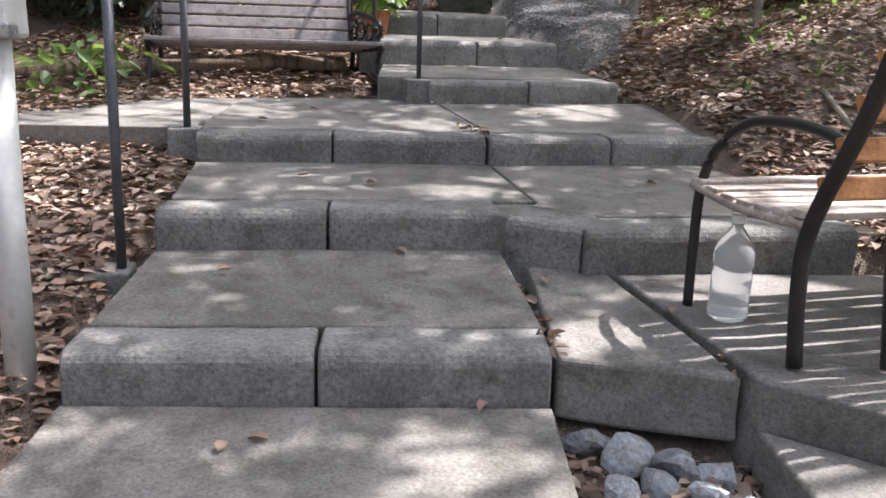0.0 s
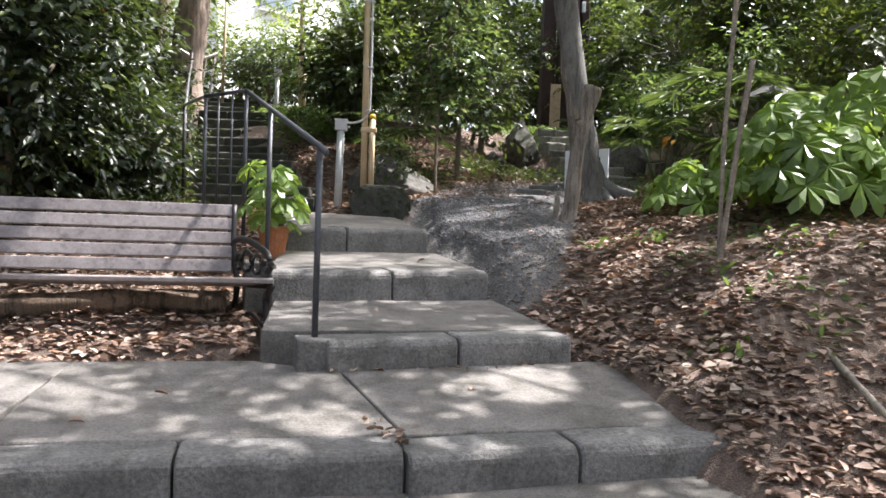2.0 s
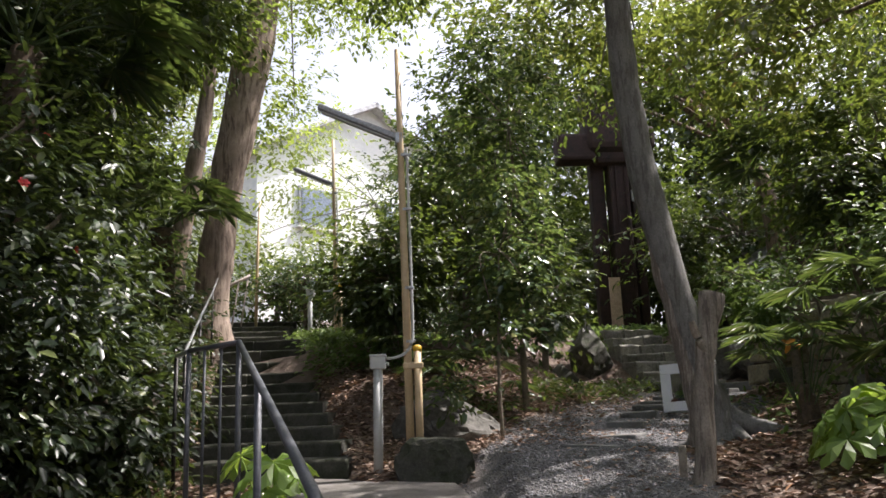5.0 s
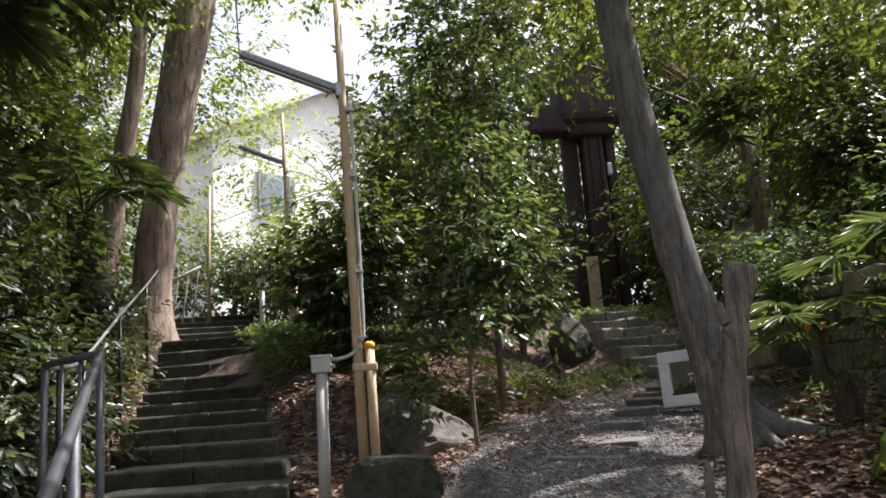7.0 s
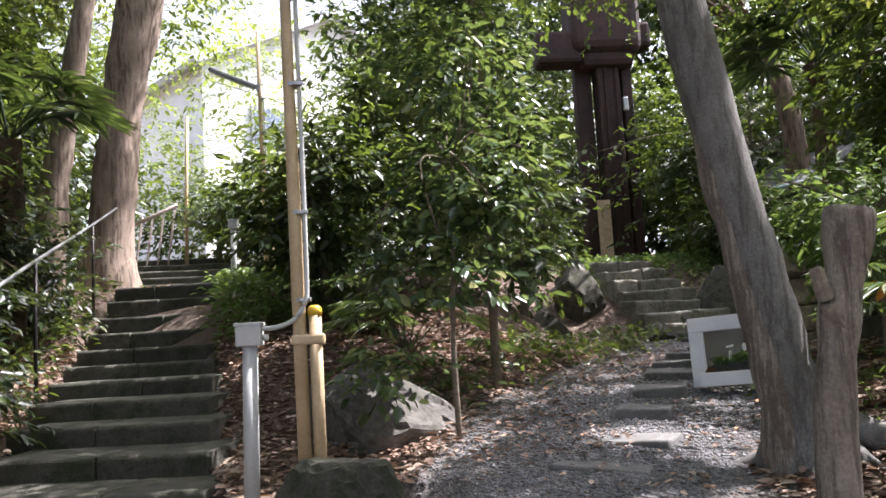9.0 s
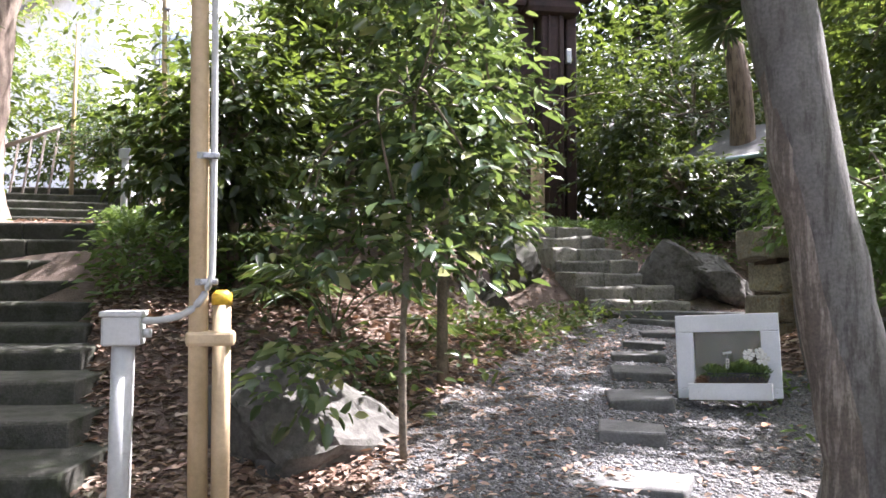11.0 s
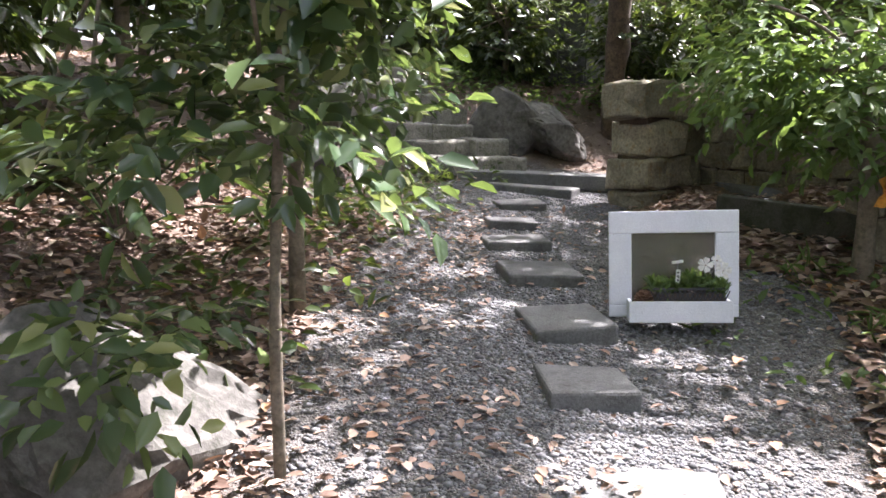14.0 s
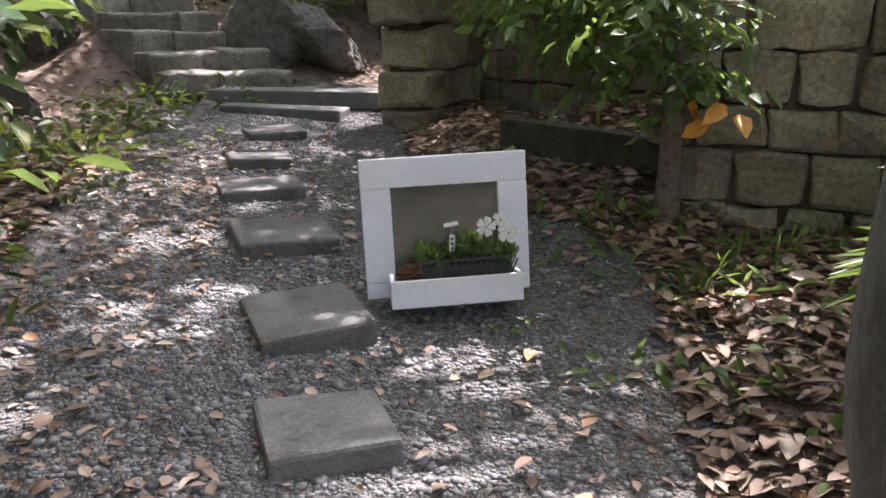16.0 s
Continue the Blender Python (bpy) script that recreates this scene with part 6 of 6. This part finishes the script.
tree("wall_shrub", [(3.3, 8.6, 1.7), (3.32, 8.6, 2.0), (3.3, 8.55, 2.3)], [0.012, 0.012, 0.008], [((3.3, 8.6, 2.1), (0.3, 0.3, 0.4), 44)], LAUREL, STEM, 0.07, "ivy-leaved shrub beside the stone wall", 204, per=10, spread=0.12, limbs=10, shell=0.3, category="shrub", limb_r=0.006)

# ---- fallen leaves lying on the paving ----
LOOSE = []
for k in range(3):
    V, q = leaf_arrays(np.zeros((1, 3)), np.array([[0, 1.0, 0.1]]), np.array([[0.1, 0, 1.0]]), np.array([0.06]), np.array([0.032]), fold=0.2 + 0.1 * k, curl=0.2)
    LOOSE.append(array_mesh("fallen_leaf", V + np.array([0, -0.03, 0.004]), q, LITTER))
for k, (x, y, z) in enumerate([(-0.52, 1.72, -0.01), (-0.44, 1.76, -0.01), (0.12, 1.95, 0.0), (-0.15, 2.76, 0.215), (-0.72, 2.5, 0.20), (0.9, 3.4, 0.38), (-0.6, 3.3, 0.39), (0.35, 2.55, 0.18), (-0.7, 4.2, 0.59), (0.5, 4.4, 0.58), (-0.3, 3.2, 0.385), (0.4, 6.4, 0.99), (0.1, 5.3, 0.785), (-0.9, 3.9, 0.56), (0.7, 2.3, 0.17)]):
    ob = new("fallen_leaf", LOOSE[k % 3])
    ob.matrix_world = pose(x, y, z + 0.004, 0, 0, k * 77)
    tagged(ob, "dry brown leaf lying on the paving", "leaf", "fallen leaves on the paving")


# ---- house beyond the trees ----
def house():
    h = thing("pale_house", (-1.6, 33.0, 4.2), "pale two-storey house behind the trees", "house", turn=40.0)
    W, D, Z = 10.0, 9.0, 7.0
    bm = bmesh.new()
    a = [bm.verts.new(v) for v in [(-W / 2, 0, -1), (W / 2, 0, -1), (W / 2, 0, Z), (0, 0, Z + 2.6), (-W / 2, 0, Z)]]
    b = [bm.verts.new((v.co.x, D, v.co.z)) for v in a]
    bm.faces.new(a)
    bm.faces.new(b[::-1])
    for i in range(5):
        bm.faces.new((a[i], b[i], b[(i + 1) % 5], a[(i + 1) % 5]))
    bmesh.ops.recalc_face_normals(bm, faces=bm.faces[:])
    part("wall", bm, HOUSE, h)
    for s in (-1, 1):
        ang = math.atan2(2.6, W / 2)
        part("roof_panel", box_bm(math.hypot(W / 2 + 0.6, 2.9), D + 1.0, 0.2, (s * (W / 4 + 0.2), D / 2, Z + 1.3), 0.02, turn=Matrix.Rotation(s * ang, 3, "Y")), ROOF, h)
    for x in (-2.6, 1.2, 3.6):
        for z in (1.0, 4.4):
            w = part("window", box_bm(1.5, 0.16, 1.5, (x, -0.04, z + 0.75), 0.02), METAL, h)
            part("pane", box_bm(1.3, 0.03, 1.3, (x, -0.14, z + 0.75)), PANE, w)
            part("sill", box_bm(1.7, 0.2, 0.06, (x, -0.1, z - 0.06), 0.01), HOUSE, w)
    return h


house()

# ---- garden shed and stone lantern among the trees ----
SHED_WALL = surface("grey_shed_board", (0.07, 0.072, 0.07), (0.13, 0.132, 0.128), (0.05, 0.058, 0.04), 2.0, 30, 0.8, 0.2)
SHED_ROOF = surface("grey_shed_roof", (0.055, 0.058, 0.056), (0.10, 0.104, 0.1), (0.04, 0.048, 0.034), 2.5, 30, 0.6, 0.15)
GUTTER = surface("pale_blue_gutter", (0.38, 0.5, 0.55), (0.5, 0.62, 0.66), (0.3, 0.38, 0.4), 8, 60, 0.45, 0.05, grainy=0.08)


def garden_shed():
    h = thing("garden_shed", (6.1, 17.4, 2.6), "small grey shed with a pale blue gutter behind the palm", "shed", turn=-58.0)
    part("wall", box_bm(1.25, 1.2, 1.5, (0.5, 0.65, 0.72), 0.01), SHED_WALL, h)
    for k in range(4):
        part("batten", box_bm(0.05, 0.025, 1.4, (-0.08 + 0.385 * k, 0.035, 0.72), 0.004), SHED_WALL, h)
    part("roof", box_bm(1.5, 1.6, 0.06, (0.5, 0.6, 1.83), 0.01, turn=Matrix.Rotation(radians(26), 3, "X")), SHED_ROOF, h)
    part("gutter", tube_bm([(-0.25, -0.16, 1.44), (0.5, -0.16, 1.46), (1.25, -0.16, 1.48)], 0.035, 10), GUTTER, h, smooth=True)
    return h


garden_shed()


def ring_block(w, h, z, taper=1.0, bevel=0.012):
    bm = box_bm(w, w, h, (0, 0, z + h / 2), bevel)
    for v in bm.verts:
        if v.co.z > z + h / 2:
            v.co.x, v.co.y = v.co.x * taper, v.co.y * taper
    return bm


def stone_lantern():
    b = thing("stone_lantern", (3.62, 8.0, float(height(3.62, 8.0)) - 0.04), "small pale stone garden lantern above the broad-leaved shrubs", "lantern", turn=20.0)
    part("base", ring_block(0.34, 0.14, 0.0, 0.85), STEPSTONE, b)
    part("shaft", tube_bm([(0, 0, 0.13), (0, 0, 0.3), (0, 0, 0.52)], [0.085, 0.07, 0.085], 12), STEPSTONE, b, smooth=True)
    part("platform", ring_block(0.32, 0.08, 0.51, 1.1), STEPSTONE, b)
    box = bmesh.new()
    for x in (-0.085, 0.085):
        for y in (-0.085, 0.085):
            box_bm(0.045, 0.045, 0.2, (x, y, 0.68), 0.006, box)
    part("fire_box", box, STEPSTONE, b)
    part("roof", ring_block(0.42, 0.13, 0.775, 0.35), FLAG, b)
    part("finial", rock_bm(0.04, 0.04, 0.05, 4, 2), STEPSTONE, b).location = (0, 0, 0.93)
    return b


stone_lantern()

# ---- more woods, to close the place around ----
WOODS = [(3.2, 24, 10.0, 2.6, 1.6, 2.6), (7.5, 22.5, 10.0, 2.8, 1.6, 3.0), (12, 19, 10.0, 2.6, 2.4, 3.2), (9.8, 17.5, 4.6, 2.0, 1.8, 2.6), (12, 14.2, 4.8, 2.0, 2.0, 3.0), (4.2, 24.5, 5.6, 2.4, 1.4, 3.2), (8.5, 25, 6.5, 2.6, 1.6, 3.6), (1.8, 25.5, 6.2, 1.8, 1.4, 2.6), (6.4, 21.5, 5.0, 1.8, 1.3, 2.2), (10.5, 8.2, 4.2, 1.8, 2.2, 3.0), (-6.2, 16.5, 5.5, 1.4, 1.6, 3.0), (-6.5, 21, 6, 1.8, 1.6, 3.4), (9, 22, 6, 3, 2, 4), (13, 17, 6, 3, 3, 4.5), (12, 10, 5, 2.5, 3, 4.5), (10, 4, 4.5, 2.5, 3, 4), (9, -2, 4, 2.5, 3, 4), (-7.5, 12, 5.5, 2, 3, 4), (-7, 7, 4.5, 1.6, 2.5, 4), (-8, 2, 4, 2, 3, 4), (-7, -4, 3.5, 2, 3, 4), (0, -11, 3, 4, 2, 4), (6, -9, 3.5, 3, 2, 4), (-6, -9, 3.5, 3, 2, 4), (15, 25, 8, 4, 3, 5), (5.5, 27, 7.5, 3.5, 2, 4.5), (-9, 18, 6.5, 2.2, 3, 4.5), (-9.5, 25, 7, 3, 2, 4.5), (17, 3, 6, 3, 4, 5), (7.5, 12.5, 3.6, 1.2, 1.6, 1.9), (6.4, 8.6, 3.0, 1.0, 1.2, 1.5)]
for i, (x, y, z, rx, ry, rz) in enumerate(WOODS):
    g = float(height(x, y))
    n = int(34 * (rx * rz + ry * rz))
    tree("woodland_tree", [(x, y, g - 0.1), (x, y, (g + z) / 2), (x, y, z)], [0.14, 0.1, 0.05], [((x, y, z), (rx, ry, rz), n)], DARKLEAF if i % 3 else LAUREL, STEM, 0.2, "dense dark green tree closing the woods", 300 + i, per=14, spread=0.4, limbs=12, limb_r=0.04, aspect=0.5)
# clipped hedge and light shrubs at the head of the stairs
tree("hedge_shrub", [(-2.3, 19.6, 3.0), (-2.3, 19.6, 3.6), (-2.3, 19.6, 4.2)], [0.05, 0.05, 0.03], [((-2.3, 19.6, 4.55), (1.3, 0.6, 0.65), 260)], LAUREL, STEM, 0.09, "rounded green hedge at the head of the stairs", 205, per=14, spread=0.18, limbs=30, category="hedge", limb_r=0.012)
tree("maple_tree", [(-0.3, 24.0, 3.4), (-0.4, 24, 5.5), (-1.0, 24, 7.5)], [0.12, 0.1, 0.06], [((-3.2, 24, 9.3), (2.0, 1.4, 1.0), 90), ((-2.4, 23.5, 7.4), (2.0, 1.0, 1.0), 90), ((0.6, 23.5, 7.0), (1.5, 1.3, 1.2), 90), ((-4.8, 23, 6.2), (1.5, 1.2, 1.2), 130), ((-2.2, 22.0, 5.6), (1.6, 1.0, 0.7), 110), ((-5.4, 22, 8.6), (1.4, 1.2, 1.6), 130)], SUNLEAF, BARK_GREY, 0.13, "light green maple before the pale house", 206, per=13, spread=0.4, limbs=6, limb_r=0.018)


# dry leaves caught in the cracks between the slabs
def crack_litter():
    rng = np.random.default_rng(77)
    lines = [((0.315, 2.0), (0.27, 2.75), 0.10), ((0.57, 2.72), (0.795, 1.9), 0.10), ((-1.04, 1.4), (-1.06, 3.4), 0.10), ((-0.11, 4.56), (1.0, 4.83), 0.615), ((-0.12, 4.5), (0.19, 3.75), 0.55)]
    P = []
    for (x0, y0), (x1, y1), z in lines:
        f = rng.random(46)
        zz = z if z > 0.3 else z + 0.05 * rng.random(46)
        P.append(np.stack([x0 + (x1 - x0) * f + rng.normal(size=46) * 0.012, y0 + (y1 - y0) * f + rng.normal(size=46) * 0.012, np.full(46, 0.0) + zz], 1))
    P = np.concatenate(P)
    P[:, 2] = np.where(P[:, 0] < -1, height(P[:, 0], P[:, 1]) + 0.03, P[:, 2])
    n = len(P)
    L = 0.03 + 0.03 * rng.random(n)
    V, q = leaf_arrays(P, rng.normal(size=(n, 3)) * np.array([1, 1, 0.4]), rng.normal(size=(n, 3)) * 0.6 + np.array([0, 0, 1.0]), L, L * 0.5, fold=0.25, curl=0.25)
    tagged(new("crack_litter", array_mesh("crack_litter", V, q, LITTER)), "dry leaf crumbs caught in the paving cracks", "leaf litter", kind="stuff")


crack_litter()


# ---- blossoms on the camellias, withered leaves at the wall ----
RED = surface("red_petal", (0.45, 0.03, 0.03), (0.6, 0.06, 0.05), (0.35, 0.02, 0.03), 30, 90, 0.55, 0.0, grainy=0.1)
ORANGE = surface("withered_leaf", (0.5, 0.2, 0.02), (0.65, 0.32, 0.04), (0.35, 0.15, 0.03), 20, 60, 0.6, 0.1, grainy=0.15)


def blossom_mesh(name, r, material):
    bm = bmesh.new()
    for ring, (n, rr, up) in enumerate(((6, r, 0.25), (5, r * 0.65, 0.6))):
        for k in range(n):
            a = k * 2 * math.pi / n + ring * 0.4
            p = [(0, 0, 0)] + [(rr * f * math.cos(a + o), rr * f * math.sin(a + o), rr * up * f) for o, f in ((-0.5, 0.7), (-0.25, 1.0), (0.25, 1.0), (0.5, 0.7))]
            bm.faces.new([bm.verts.new(v) for v in p])
    me = bpy.data.meshes.new(name)
    bm.to_mesh(me)
    bm.free()
    me.materials.append(material)
    return me


BLOOMS = [blossom_mesh("blossom", 0.03, RED), blossom_mesh("blossom", 0.03, PETAL)]
bushes = [o for o in scene.objects if o.name.startswith("camellia_bush") and o.parent is None]
for bush, (cx, cy, cz), (rx, ry, rz), n in ((bushes[0], (-2.75, 7.4, 2.5), (1.2, 0.95, 1.55), 8), (bushes[1], (-3.3, 9.3, 3.4), (1.3, 1.25, 2.1), 7)):
    rnd = random.Random(n)
    for k in range(n):
        a, e = rnd.uniform(-1.9, -0.1), rnd.uniform(-0.3, 1.0)
        d = Vector((math.cos(a) * math.cos(e), math.sin(a) * math.cos(e), math.sin(e)))
        ob = new("blossom", BLOOMS[0 if k % 3 else 1])
        ob.parent = bush
        ob.matrix_basis = Matrix.Translation((cx + d.x * rx, cy + d.y * ry, cz + d.z * rz)) @ d.to_track_quat("Z", "Y").to_matrix().to_4x4()
        tagged(ob, "red camellia blossom" if k % 3 else "white camellia blossom")
wall_plant = [o for o in scene.objects if o.name.startswith("wall_shrub") and o.parent is None][0]
for k in range(5):
    V, q = leaf_arrays(np.zeros((1, 3)), np.array([[math.cos(k), math.sin(k), -0.5]]), np.array([[-0.6, -0.7, 0.5]]), np.array([0.11]), np.array([0.06]), fold=0.15, curl=0.2)
    ob = new("withered_leaf", array_mesh("withered_leaf", V, q, ORANGE))
    ob.parent = wall_plant
    ob.location = (3.26 + 0.03 * k, 9.78 - 0.03 * k, 2.26 - 0.03 * (k % 3))
    tagged(ob, "withered orange leaf")
